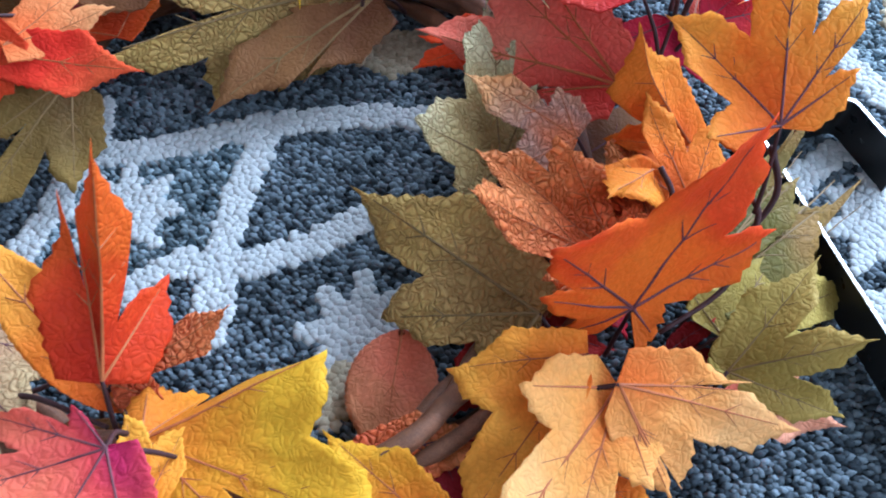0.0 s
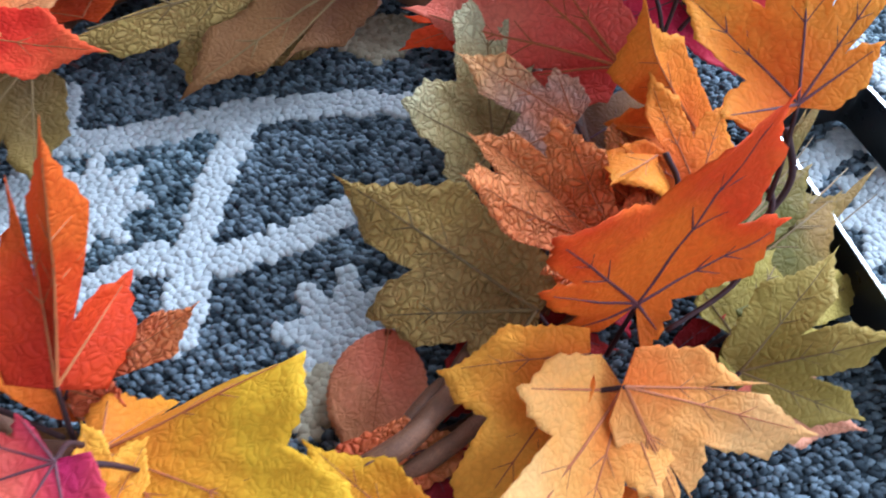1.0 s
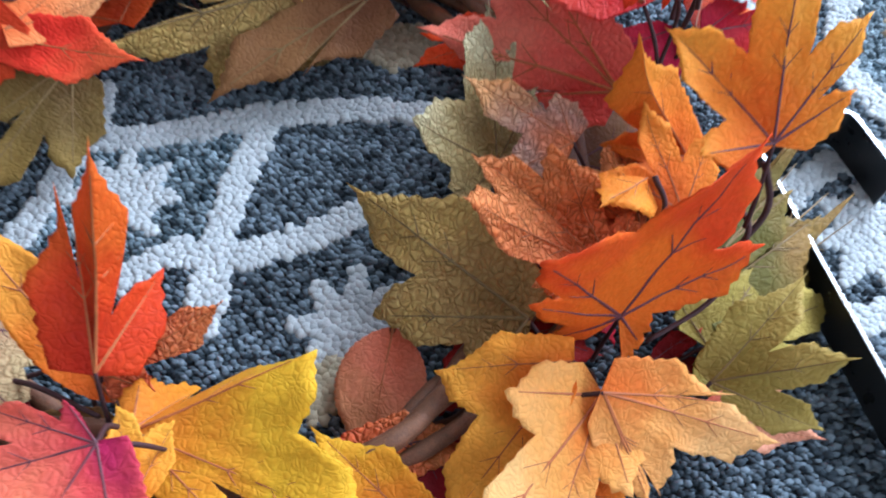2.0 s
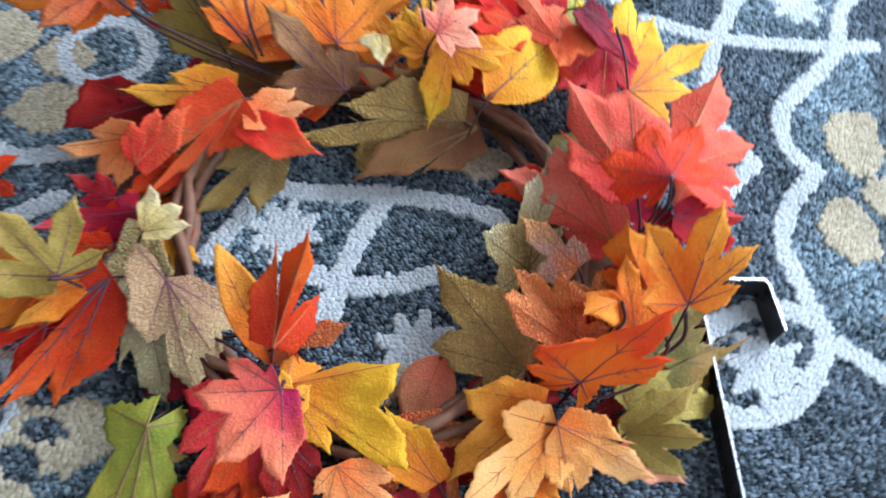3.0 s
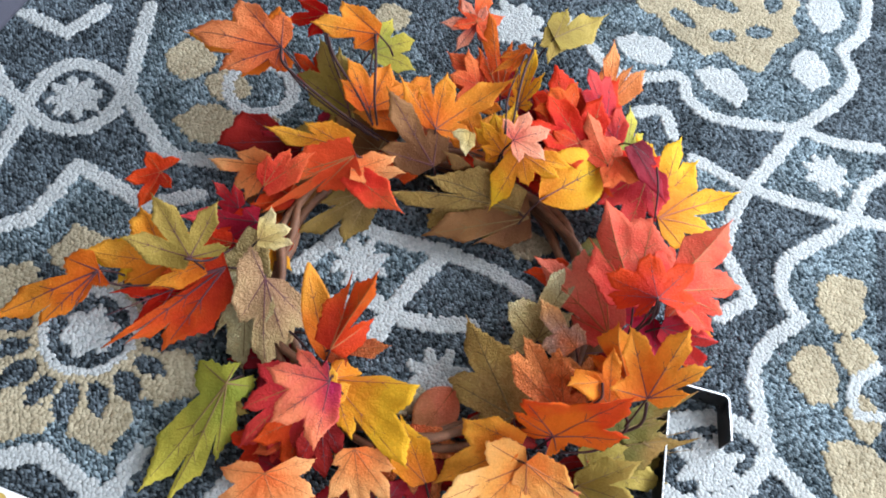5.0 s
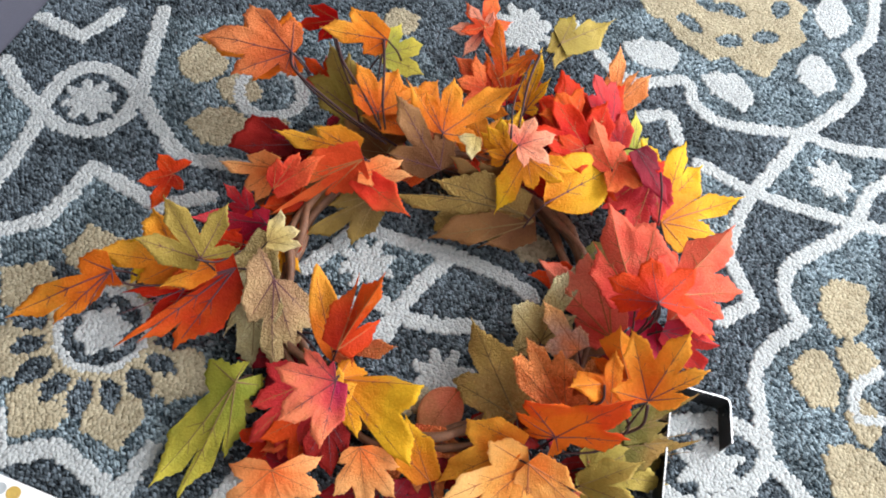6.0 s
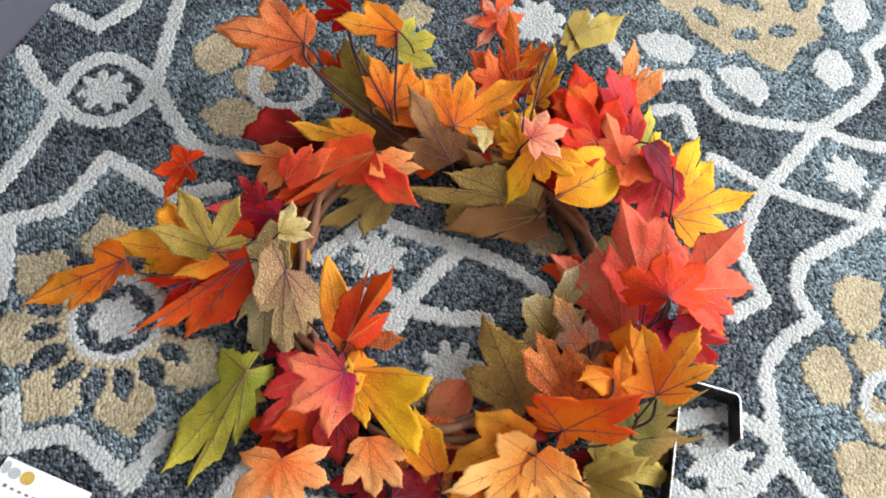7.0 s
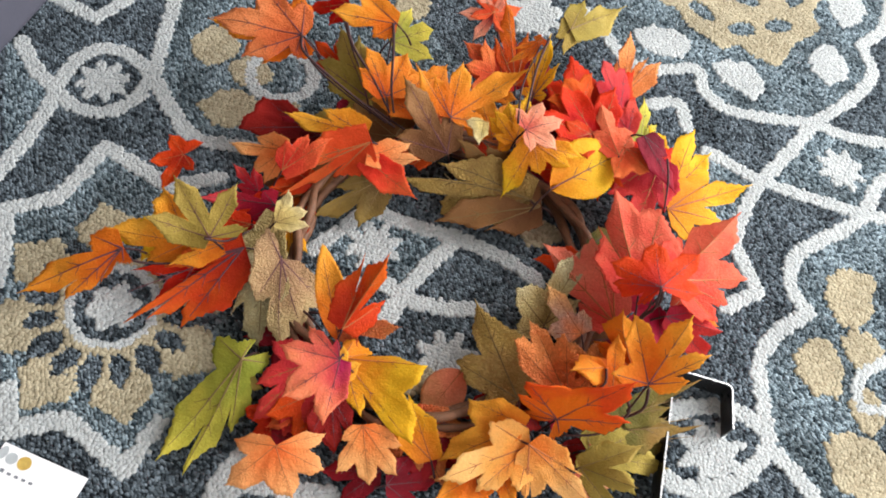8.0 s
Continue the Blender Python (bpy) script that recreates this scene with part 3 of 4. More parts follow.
def leaf(paint, hub, tip, up, width=1.0, kind="maple", lobes=(), sinus=0.0, fold=0.0, curl=0.0, veins=VEIN_LIGHT, stalk=True, rises=(), seed=0):
    """One fabric leaf under the wreath: stalk end, tip, the way its face looks; fold lifts both halves, curl its ends."""
    rng = np.random.default_rng(seed)
    hub, tip, up = Vector(hub), Vector(tip), Vector(up)
    along = tip - hub
    size = along.length
    along.normalize()
    across = up.cross(along).normalized()
    face = along.cross(across)
    turn = Matrix((along, across, face)).transposed().to_4x4()
    if not lobes:
        lobes = [(a + rng.uniform(-4, 4), l * rng.uniform(0.92, 1.06)) for a, l in LOBES[kind]]
        lobes = [(math.degrees(math.atan2(width * math.sin(radians(a)), math.cos(radians(a)))), l * math.hypot(math.cos(radians(a)), width * math.sin(radians(a)))) for a, l in lobes]
    rim = outline(kind, lobes, 0.8 * sinus or SINUS[kind], rng) * (1, width if kind == "oval" else 1.0)
    axes = [(radians(a), l) for a, l in lobes]
    turns = sorted(zip([a for a, l in axes], [b / l**1.4 for b, (a, l) in zip(rises, axes)]))
    bends = rng.uniform(-0.05, 0.05, len(axes))
    phase, bow, cup = rng.uniform(0, 20, 2), rng.uniform(-0.30, 0.22), rng.uniform(-0.30, 0.12)
    if rises:
        bends, bow, cup = bends * 0.4, bow * 0.6, cup * 0.3

    def height(x, y):
        r, w = np.hypot(x, y), np.arctan2(y, x)
        z = curl * r**2 + fold * np.abs(y) + bow * (r - r**2) + cup * y**2 * (1 - 0.4 * r)
        if rises:
            z = z + r**1.4 * np.interp(w, [a for a, b in turns], [b for a, b in turns])
        gap = np.full_like(r, 9.0)
        for (a, l), b in zip(axes, bends):
            off = np.abs((w - a + math.pi) % (2 * math.pi) - math.pi)
            z = z + b * r**2 * np.maximum(0, np.cos(off)) ** 8
            gap = np.minimum(gap, off * r)
        z = z + 0.018 * np.minimum(1, gap / 0.2) ** 2 * (r > 0.01)
        z = z + 0.040 * r * np.sin(8 * x + phase[0]) * np.cos(8 * y + phase[1])
        z = z + 0.022 * r**2 * np.sin(11 * w + phase[1]) + 0.012 * r**3 * np.sin(23 * w + phase[0])
        return z + 0.006 * np.sin(23 * x + phase[1]) * np.sin(21 * y + phase[0]) * np.minimum(1, r * 3)

    n = len(rim)
    flat = np.vstack([s * rim for s in RINGS[1:]])
    flat = np.vstack([[0.0, 0.0], flat])
    z = height(flat[:, 0], flat[:, 1])
    top = np.column_stack([flat, z]) * size
    low = top - (0, 0, 0.0005)
    reach = np.hypot(flat[:, 0], flat[:, 1])
    uv = np.column_stack([np.clip(reach * 1.05, 0, 1), np.concatenate([[0.0], np.repeat(RINGS[1:], n)])])
    m = len(top)
    faces = []
    for k in range(n):
        j = (k + 1) % n
        faces += [(0, 1 + k, 1 + j), (m, m + 1 + j, m + 1 + k)]
        for s in range(len(RINGS) - 2):
            a, b, c, d = 1 + s * n + k, 1 + s * n + j, 1 + (s + 1) * n + j, 1 + (s + 1) * n + k
            faces += [(a, d, c, b), (m + a, m + b, m + c, m + d)]
        a, b = 1 + (len(RINGS) - 2) * n + k, 1 + (len(RINGS) - 2) * n + j
        faces.append((a, m + a, m + b, b))
    ob = new("leaf", mesh_of("leaf", np.vstack([top, low]).tolist(), faces, [paint], uv=np.vstack([uv, uv])))
    ob.parent = wreath
    ob.matrix_basis = Matrix.Translation(hub) @ turn
    tagged(ob, paint.name)

    verts, faces = [], []

    def rib(a, b, w0, w1):
        q = np.linspace(0, 1, 12)
        p = np.array(a) + q[:, None] * (np.array(b) - np.array(a))
        d = (p[-1] - p[0]) / max(np.linalg.norm(p[-1] - p[0]), 1e-6)
        side = np.array([-d[1], d[0]])
        base = len(verts)
        for (x, y), w in zip(p, w0 + (w1 - w0) * q):
            h = height(np.array([x]), np.array([y]))[0]
            for o, lift in ((-1, 0.001), (0, 0.012), (1, 0.001)):
                verts.append((size * (x + o * w * side[0]), size * (y + o * w * side[1]), size * (h + lift * min(1, w / 0.01))))
        for i in range(11):
            for o in (0, 1):
                c = base + i * 3 + o
                faces.append((c, c + 3, c + 4, c + 1))

    for a, l in axes:
        end = np.array([math.cos(a), math.sin(a)]) * l * 0.86
        rib((0, 0), end, 0.0085, 0.0025)
        if l > 0.6:
            for q in (0.32, 0.55, 0.74) if kind == "oval" else (0.45, 0.66):
                for o in (0.62, -0.62):
                    reach_out = np.array([math.cos(a + o), math.sin(a + o)]) * 0.2 * l * (1.15 - q)
                    rib(end * q, end * q + reach_out, 0.0042, 0.0015)
    child("venation", mesh_of("venation", verts, faces, [veins]), ob, "raised printed veins")
    if stalk:
        back = hub - along * min(0.022, 0.25 * size) + Vector((0, 0, -0.03))
        back.z = max(back.z, 0.018)
        local = ob.matrix_basis.inverted()
        line = [local @ p for p in (hub, hub.lerp(back, 0.5) - along * 0.003, back)]
        v, f = tube(spline(line, 5), np.linspace(0.0010, 0.0013, 11), 6)
        child("stem", mesh_of("stem", v, f, [TWIG]), ob, "thin dark plum stem")
    return ob


def blade(paint, hub, tips, sinus=0.75, **more):
    """A leaf by its stalk end and the ends of its lobes, the longest vein first; each lobe bends up or down to its end."""
    hub = Vector(hub)
    ways = [Vector(p) - hub for p in tips]
    spread = np.array([list(w) for w in ways])
    pull = spread.T @ spread
    up = Vector(np.linalg.solve(pull + np.eye(3) * 0.04 * np.trace(pull), (0.15, -0.35, 0.92))).normalized()
    along = (ways[0] - up * ways[0].dot(up)).normalized()
    across = up.cross(along)
    size = ways[0].dot(along)
    lobes, rises = [], []
    for w in ways:
        x, y = w.dot(along) / size, w.dot(across) / size
        lobes.append((math.degrees(math.atan2(y, x)), math.hypot(x, y)))
        rises.append(max(-1.0, min(1.0, w.dot(up) / size)))
    return leaf(paint, hub, hub + along * size, up, lobes=tuple(lobes), sinus=sinus, rises=tuple(rises), **more)


def vine(name, centre, radius, wobble, thick, height, seed, material=VINE):
    rng = np.random.default_rng(seed)
    w = np.linspace(0, 2 * math.pi, 120, endpoint=False)
    a, b = rng.uniform(0, 6.28, 2)
    turns = int(rng.integers(3, 7))
    r = radius + wobble * np.cos(turns * w + a) + 0.003 * np.sin(11 * w + b)
    z = height + wobble * 0.8 * np.sin(turns * w + a) + 0.002 * np.sin(13 * w + a)
    p = np.column_stack([centre[0] + r * np.cos(w), centre[1] + r * np.sin(w), np.maximum(z, thick + 0.002)])
    v, f = tube(p, thick * (1 + 0.12 * np.sin(17 * w + b)), 8, True)
    child(name, mesh_of(name, v, f, [material]), wreath, "twisted brown grapevine cane")


def twig(points, thick=0.0012, material=TWIG):
    p = spline(points, 8)
    v, f = tube(p, np.linspace(thick * 1.15, thick * 0.8, len(p)), 7)
    child("twig", mesh_of("twig", v, f, [material]), wreath, "thin dark wire twig")


leaf(CRIMSON, (0.060, -0.245, 0.050), (0.103, -0.277, 0.030), (0.30, -0.18, 0.94), lobes=((0, 1), (-31, 0.92), (26, 0.77)), sinus=0.6, veins=VEIN, stalk=False, seed=3)
leaf(DUSTY, (0.123, -0.119, 0.022), (0.129, -0.182, 0.012), (-0.14, -0.17, 0.98), 1.00, "oval", stalk=False, seed=14)
leaf(ORANGE, (0.247, -0.030, 0.055), (0.211, 0.010, 0.090), (0.34, -0.43, 0.84), 0.75, "tri", seed=17)
leaf(MAGENTA, (0.221, 0.068, 0.080), (0.217, 0.010, 0.070), (0.07, -0.17, 0.98), 1.03, "tri", veins=VEIN, seed=24)
leaf(FLAME, (0.232, 0.078, 0.075), (0.283, 0.128, 0.045), (0.46, 0.06, 0.89), 1.00, "tri", seed=25)
leaf(YELLOW, (0.048, 0.084, 0.085), (0.065, 0.188, 0.090), (0.33, -0.10, 0.94), 0.91, "oval", veins=VEIN, seed=32)
leaf(BRONZE, (0.033, 0.074, 0.055), (-0.091, -0.023, 0.058), (0.57, -0.71, 0.41), lobes=((0, 1), (27, 0.68), (-11, 0.72), (43, 0.5)), sinus=1.0, veins=VEIN_OLIVE, seed=33)
leaf(BROWN, (0.045, 0.083, 0.045), (-0.029, -0.015, 0.020), (0.19, -0.38, 0.91), lobes=((0, 1), (-48, 0.54), (13, 0.59)), sinus=0.8, veins=VEIN_OLIVE, seed=34)
leaf(BROWN, (-0.067, 0.036, 0.070), (-0.153, 0.040, 0.125), (0.50, -0.34, 0.80), lobes=((0, 1), (-40, 0.51), (42, 0.62)), sinus=0.66, veins=VEIN, seed=35)
leaf(BROWN, (-0.004, 0.073, 0.060), (-0.068, 0.045, 0.095), (0.57, -0.61, 0.55), lobes=((0, 1), (32, 0.47), (-20, 0.62)), sinus=0.7, veins=VEIN_OLIVE, seed=36)
leaf(CREAM, (-0.053, 0.072, 0.115), (-0.036, 0.047, 0.112), (0.07, -0.07, 0.99), lobes=((0, 1), (-81, 0.68)), sinus=0.9, veins=VEIN_OLIVE, stalk=False, seed=37)
leaf(ORANGE, (-0.090, 0.059, 0.095), (-0.121, 0.104, 0.130), (0.49, -0.30, 0.82), lobes=((0, 1), (-45, 1.62), (-83, 0.69), (47, 1.13), (34, 0.77)), sinus=0.66, veins=VEIN, seed=38)
leaf(ORANGE, (-0.161, 0.025, 0.090), (-0.213, 0.038, 0.120), (0.43, -0.26, 0.86), lobes=((0, 1), (-89, 1.19), (23, 0.76), (-49, 0.94)), sinus=0.66, veins=VEIN, seed=39)
leaf(OLIVE, (-0.192, 0.024, 0.060), (-0.279, 0.054, 0.090), (0.01, -0.69, 0.73), lobes=((0, 1), (32, 0.86), (-15, 0.77)), sinus=0.75, veins=VEIN, seed=40)
leaf(LIME, (-0.235, 0.100, 0.070), (-0.227, 0.173, 0.050), (0.59, 0.15, 0.80), lobes=((0, 1), (-34, 0.88), (34, 0.75)), sinus=0.65, veins=VEIN_OLIVE, seed=42)
leaf(ORANGE, (-0.285, 0.003, 0.095), (-0.387, -0.059, 0.085), (0.02, -0.19, 0.98), lobes=((0, 1), (49, 0.46), (-33, 0.74), (-70, 0.55), (115, 0.23)), sinus=0.72, veins=VEIN, seed=43)
leaf(RED, (-0.252, 0.040, 0.045), (-0.309, 0.037, 0.050), (0.10, -0.59, 0.80), 0.55, "tri", seed=44)
leaf(RED, (-0.305, 0.093, 0.080), (-0.345, 0.057, 0.060), (0.44, -0.76, 0.48), 0.62, "tri", seed=45)
leaf(CRIMSON, (-0.213, 0.031, 0.035), (-0.223, -0.004, 0.030), (-0.03, -0.13, 0.99), 1.60, "tri", veins=VEIN, stalk=False, seed=46)
leaf(CRIMSON, (-0.192, -0.050, 0.045), (-0.238, -0.071, 0.055), (0.40, -0.51, 0.77), lobes=((0, 1), (39, 0.83)), sinus=0.85, veins=VEIN, seed=48)
leaf(OLIVE_SHADED, (-0.097, -0.031, 0.050), (-0.125, -0.121, 0.020), (0.42, -0.40, 0.81), lobes=((0, 1), (34, 0.67), (-16, 0.59)), sinus=0.72, veins=VEIN_OLIVE, seed=54)
leaf(MAGENTA, (-0.147, -0.150, 0.050), (-0.213, -0.206, 0.045), (0.37, -0.50, 0.78), lobes=((0, 1), (35, 0.43), (-42, 0.24)), sinus=0.7, veins=VEIN, seed=56)
leaf(MAGENTA, (-0.173, -0.153, 0.050), (-0.219, -0.153, 0.055), (0.09, -0.48, 0.87), 0.51, "tri", veins=VEIN, stalk=False, seed=57)
leaf(SUNNY, (-0.181, -0.241, 0.050), (-0.192, -0.296, 0.030), (0.29, -0.38, 0.88), lobes=((0, 1), (-30, 1.35), (17, 0.52)), sinus=0.8, seed=60)
leaf(RED, (-0.134, -0.223, 0.040), (-0.195, -0.304, 0.025), (0.20, -0.32, 0.93), lobes=((0, 1), (26, 0.86), (-12, 0.63)), sinus=0.6, stalk=False, seed=63)
leaf(AMBER, (-0.138, -0.225, 0.060), (-0.159, -0.280, 0.050), (0.41, -0.31, 0.86), lobes=((0, 1), (-19, 0.61)), sinus=0.85, seed=64)
leaf(RED, (-0.144, -0.185, 0.050), (-0.177, -0.248, 0.045), (0.08, -0.12, 0.99), 0.63, "tri", seed=65)
leaf(RED, (-0.168, -0.144, 0.030), (-0.173, -0.202, 0.025), (0.08, -0.09, 0.99), 0.74, "tri", stalk=False, seed=66)
leaf(KHAKI, (-0.130, -0.162, 0.065), (-0.104, -0.224, 0.045), (0.07, -0.28, 0.96), lobes=((0, 1), (19, 0.84)), sinus=0.85, veins=VEIN_OLIVE, stalk=False, seed=69)
leaf(YELLOW, (-0.122, -0.150, 0.035), (-0.083, -0.179, 0.020), (0.48, 0.20, 0.86), 0.85, "slim", stalk=False, seed=71)
leaf(AMBER, (0.021, -0.201, 0.045), (-0.061, -0.154, 0.085), (0.31, -0.24, 0.92), 0.44, "oval", fold=0.15, seed=74)
leaf(AMBER, (0.057, -0.239, 0.065), (0.033, -0.206, 0.070), (0.20, -0.01, 0.98), lobes=((0, 1), (-38, 0.85)), sinus=0.8, stalk=False, seed=75)
leaf(OLIVE, (-0.026, -0.296, 0.040), (0.003, -0.286, 0.025), (0.44, 0.07, 0.90), lobes=((0, 1), (-42, 1.17)), sinus=0.7, veins=VEIN_OLIVE, seed=77)
leaf(CRIMSON, (0.144, -0.254, 0.030), (0.096, -0.300, 0.020), (0.00, -0.21, 0.98), 0.75, "tri", veins=VEIN, seed=80)
leaf(CRIMSON, (0.158, -0.259, 0.030), (0.190, -0.213, 0.020), (0.29, 0.01, 0.96), 0.78, "tri", veins=VEIN, seed=81)
leaf(CRIMSON, (0.152, -0.201, 0.030), (0.183, -0.157, 0.025), (0.10, 0.04, 0.99), 0.93, "tri", veins=VEIN, stalk=False, seed=82)
leaf(CRIMSON, (0.083, -0.293, 0.030), (0.031, -0.312, 0.020), (-0.09, -0.27, 0.96), 0.77, "tri", veins=VEIN, stalk=False, seed=83)
leaf(RED, (0.044, -0.260, 0.045), (0.072, -0.297, 0.030), (0.27, -0.18, 0.95), 1.21, "tri", stalk=False, seed=84)
leaf(ORANGE, (0.221, -0.167, 0.030), (0.228, -0.207, 0.030), (-0.00, 0.00, 1.00), 1.52, "tri", stalk=False, seed=85)
leaf(OLIVE, (0.273, -0.088, 0.035), (0.341, -0.033, 0.020), (0.37, -0.21, 0.90), 0.54, "broad", veins=VEIN_OLIVE, seed=89)
leaf(CRIMSON, (0.249, -0.103, 0.030), (0.284, -0.095, 0.020), (0.34, -0.58, 0.74), 1.01, "tri", veins=VEIN, stalk=False, seed=92)
leaf(SALMON, (-0.159, 0.199, 0.115), (-0.195, 0.170, 0.110), (0.16, -0.36, 0.92), 1.01, "star", veins=VEIN, seed=93)
leaf(CORAL, (-0.159, 0.196, 0.120), (-0.194, 0.259, 0.120), (0.13, 0.07, 0.99), 0.58, "star", stalk=False, seed=94)
leaf(FLAME, (-0.083, 0.166, 0.080), (-0.159, 0.218, 0.125), (0.24, -0.41, 0.88), 0.52, "slim", seed=95)
leaf(CORAL, (-0.099, 0.159, 0.080), (-0.162, 0.153, 0.100), (0.31, -0.29, 0.90), 0.66, "tri", seed=96)
leaf(CORAL, (-0.107, 0.149, 0.090), (-0.135, 0.126, 0.100), (0.37, -0.05, 0.93), 1.60, "tri", stalk=False, seed=97)
leaf(YELLOW, (-0.051, 0.158, 0.095), (-0.081, 0.218, 0.130), (-0.14, -0.55, 0.82), 0.63, "slim", fold=0.25, veins=VEIN, seed=98)
leaf(ORANGE, (-0.088, 0.204, 0.130), (-0.096, 0.152, 0.115), (-0.34, -0.21, 0.92), 0.67, "slim", stalk=False, seed=99)
leaf(OLIVE, (-0.087, 0.263, 0.110), (-0.073, 0.363, 0.100), (0.36, 0.04, 0.93), lobes=((0, 1), (31, 0.53)), sinus=0.42, veins=VEIN_OLIVE, seed=100)
leaf(OLIVE, (-0.095, 0.288, 0.110), (-0.071, 0.237, 0.095), (0.39, -0.08, 0.92), lobes=((0, 1), (-24, 0.78)), sinus=1.0, veins=VEIN_OLIVE, stalk=False, seed=101)
leaf(CRIMSON, (-0.063, 0.199, 0.065), (-0.136, 0.222, 0.075), (0.10, -0.11, 0.99), 0.59, "tri", veins=VEIN, seed=102)
leaf(RED, (0.042, 0.168, 0.095), (-0.046, 0.195, 0.115), (0.20, -0.08, 0.98), 1.04, "tri", fold=0.1, seed=106)
leaf(SALMON, (-0.011, 0.093, 0.125), (0.009, 0.134, 0.125), (0.14, -0.07, 0.99), 1.07, "broad", veins=VEIN, seed=108)
leaf(RED, (0.055, 0.149, 0.070), (0.103, 0.160, 0.080), (-0.08, -0.47, 0.88), 1.08, "tri", stalk=False, seed=111)
leaf(YELLOW, (-0.016, 0.089, 0.100), (-0.050, 0.135, 0.120), (0.21, -0.25, 0.94), 1.30, "slim", seed=112)
leaf(YELLOW, (-0.017, 0.088, 0.100), (-0.063, 0.121, 0.110), (0.02, -0.26, 0.96), 0.66, "broad", stalk=False, seed=113)
leaf(LIME, (0.071, 0.235, 0.060), (0.029, 0.292, 0.075), (0.61, 0.25, 0.76), 1.06, "slim", veins=VEIN_OLIVE, seed=114)
leaf(ORANGE, (-0.092, 0.126, 0.080), (-0.094, 0.158, 0.100), (-0.05, -0.53, 0.85), 1.39, "tri", stalk=False, seed=115)
leaf(RED, (-0.034, 0.074, 0.050), (-0.074, 0.065, 0.060), (0.24, 0.02, 0.97), 0.83, "tri", stalk=False, seed=116)
leaf(RED, (-0.087, 0.190, 0.060), (-0.137, 0.185, 0.080), (0.37, 0.01, 0.93), 1.32, "tri", stalk=False, seed=117)
leaf(RED, (0.044, 0.176, 0.075), (-0.067, 0.195, 0.085), (0.09, -0.01, 1.00), lobes=((0, 1), (-60, 1.14), (-21, 1.13), (-85, 0.59)), sinus=0.8, stalk=False, seed=118)
leaf(CRIMSON, (-0.006, 0.171, 0.065), (-0.082, 0.181, 0.070), (0.05, -0.10, 0.99), lobes=((0, 1), (-59, 1.2), (85, 0.44)), sinus=0.8, veins=VEIN, stalk=False, seed=119)
leaf(RED, (0.101, 0.168, 0.070), (0.101, 0.260, 0.070), (0.20, -0.00, 0.98), lobes=((0, 1), (41, 0.84), (-35, 0.83)), sinus=0.8, stalk=False, seed=120)
leaf(ORANGE, (-0.124, 0.056, 0.070), (-0.194, 0.064, 0.090), (0.25, -0.19, 0.95), lobes=((0, 1), (-56, 0.97), (43, 0.94)), sinus=0.7, stalk=False, seed=121)
leaf(AMBER, (-0.051, 0.095, 0.070), (-0.107, 0.120, 0.090), (0.17, -0.36, 0.92), lobes=((0, 1), (-56, 0.82), (46, 0.68)), sinus=0.7, stalk=False, seed=122)
leaf(FLAME, (-0.091, 0.009, 0.045), (-0.093, 0.067, 0.050), (0.13, -0.08, 0.99), lobes=((0, 1), (96, 0.73)), sinus=0.7, stalk=False, seed=123)
leaf(RED, (-0.149, -0.095, 0.040), (-0.212, -0.116, 0.045), (0.15, -0.22, 0.96), lobes=((0, 1), (39, 0.75)), sinus=0.7, stalk=False, seed=124)
leaf(CRIMSON, (0.207, -0.015, 0.030), (0.237, 0.049, 0.030), (0.10, -0.05, 0.99), lobes=((0, 1), (-59, 0.76)), sinus=0.7, veins=VEIN, stalk=False, seed=125)
leaf(BROWN, (0.190, -0.080, 0.030), (0.136, -0.091, 0.025), (-0.04, -0.26, 0.97), lobes=((0, 1), (60, 0.71)), sinus=0.7, veins=VEIN_OLIVE, stalk=False, seed=126)
leaf(RUST, (0.231, -0.043, 0.045), (0.176, -0.030, 0.060), (0.22, -0.19, 0.96), lobes=((0, 1), (-44, 0.93)), sinus=0.8, stalk=False, seed=127)
leaf(RED, (0.042, -0.286, 0.025), (0.040, -0.333, 0.015), (0.00, -0.21, 0.98), lobes=((0, 1), (-55, 0.96), (75, 1.13)), sinus=0.7, stalk=False, seed=128)
leaf(CORAL, (0.039, -0.255, 0.040), (0.037, -0.310, 0.028), (0.09, -0.22, 0.97), lobes=((0, 1), (51, 0.85)), sinus=0.8, stalk=False, seed=129)
leaf(ORANGE, (0.210, -0.191, 0.040), (0.199, -0.240, 0.035), (0.07, -0.12, 0.99), lobes=((0, 1), (72, 0.83)), sinus=0.7, stalk=False, seed=130)
leaf(BROWN, (-0.135, 0.019, 0.045), (-0.218, 0.017, 0.050), (0.06, -0.18, 0.98), lobes=((0, 1), (-72, 0.96), (32, 0.54)), sinus=0.8, veins=VEIN_OLIVE, stalk=False, seed=131)
leaf(OLIVE, (-0.161, -0.015, 0.035), (-0.226, -0.029, 0.035), (0.05, -0.23, 0.97), lobes=((0, 1), (-66, 1.04)), sinus=0.8, veins=VEIN_OLIVE, stalk=False, seed=132)
leaf(RUST, (-0.111, 0.064, 0.055), (-0.168, 0.070, 0.070), (0.23, -0.23, 0.95), lobes=((0, 1), (-73, 0.96)), sinus=0.8, stalk=False, seed=133)
leaf(KHAKI, (0.057, 0.136, 0.050), (0.008, 0.115, 0.060), (0.40, -0.61, 0.69), lobes=((0, 1), (-118, 0.69)), sinus=0.8, veins=VEIN_OLIVE, stalk=False, seed=134)
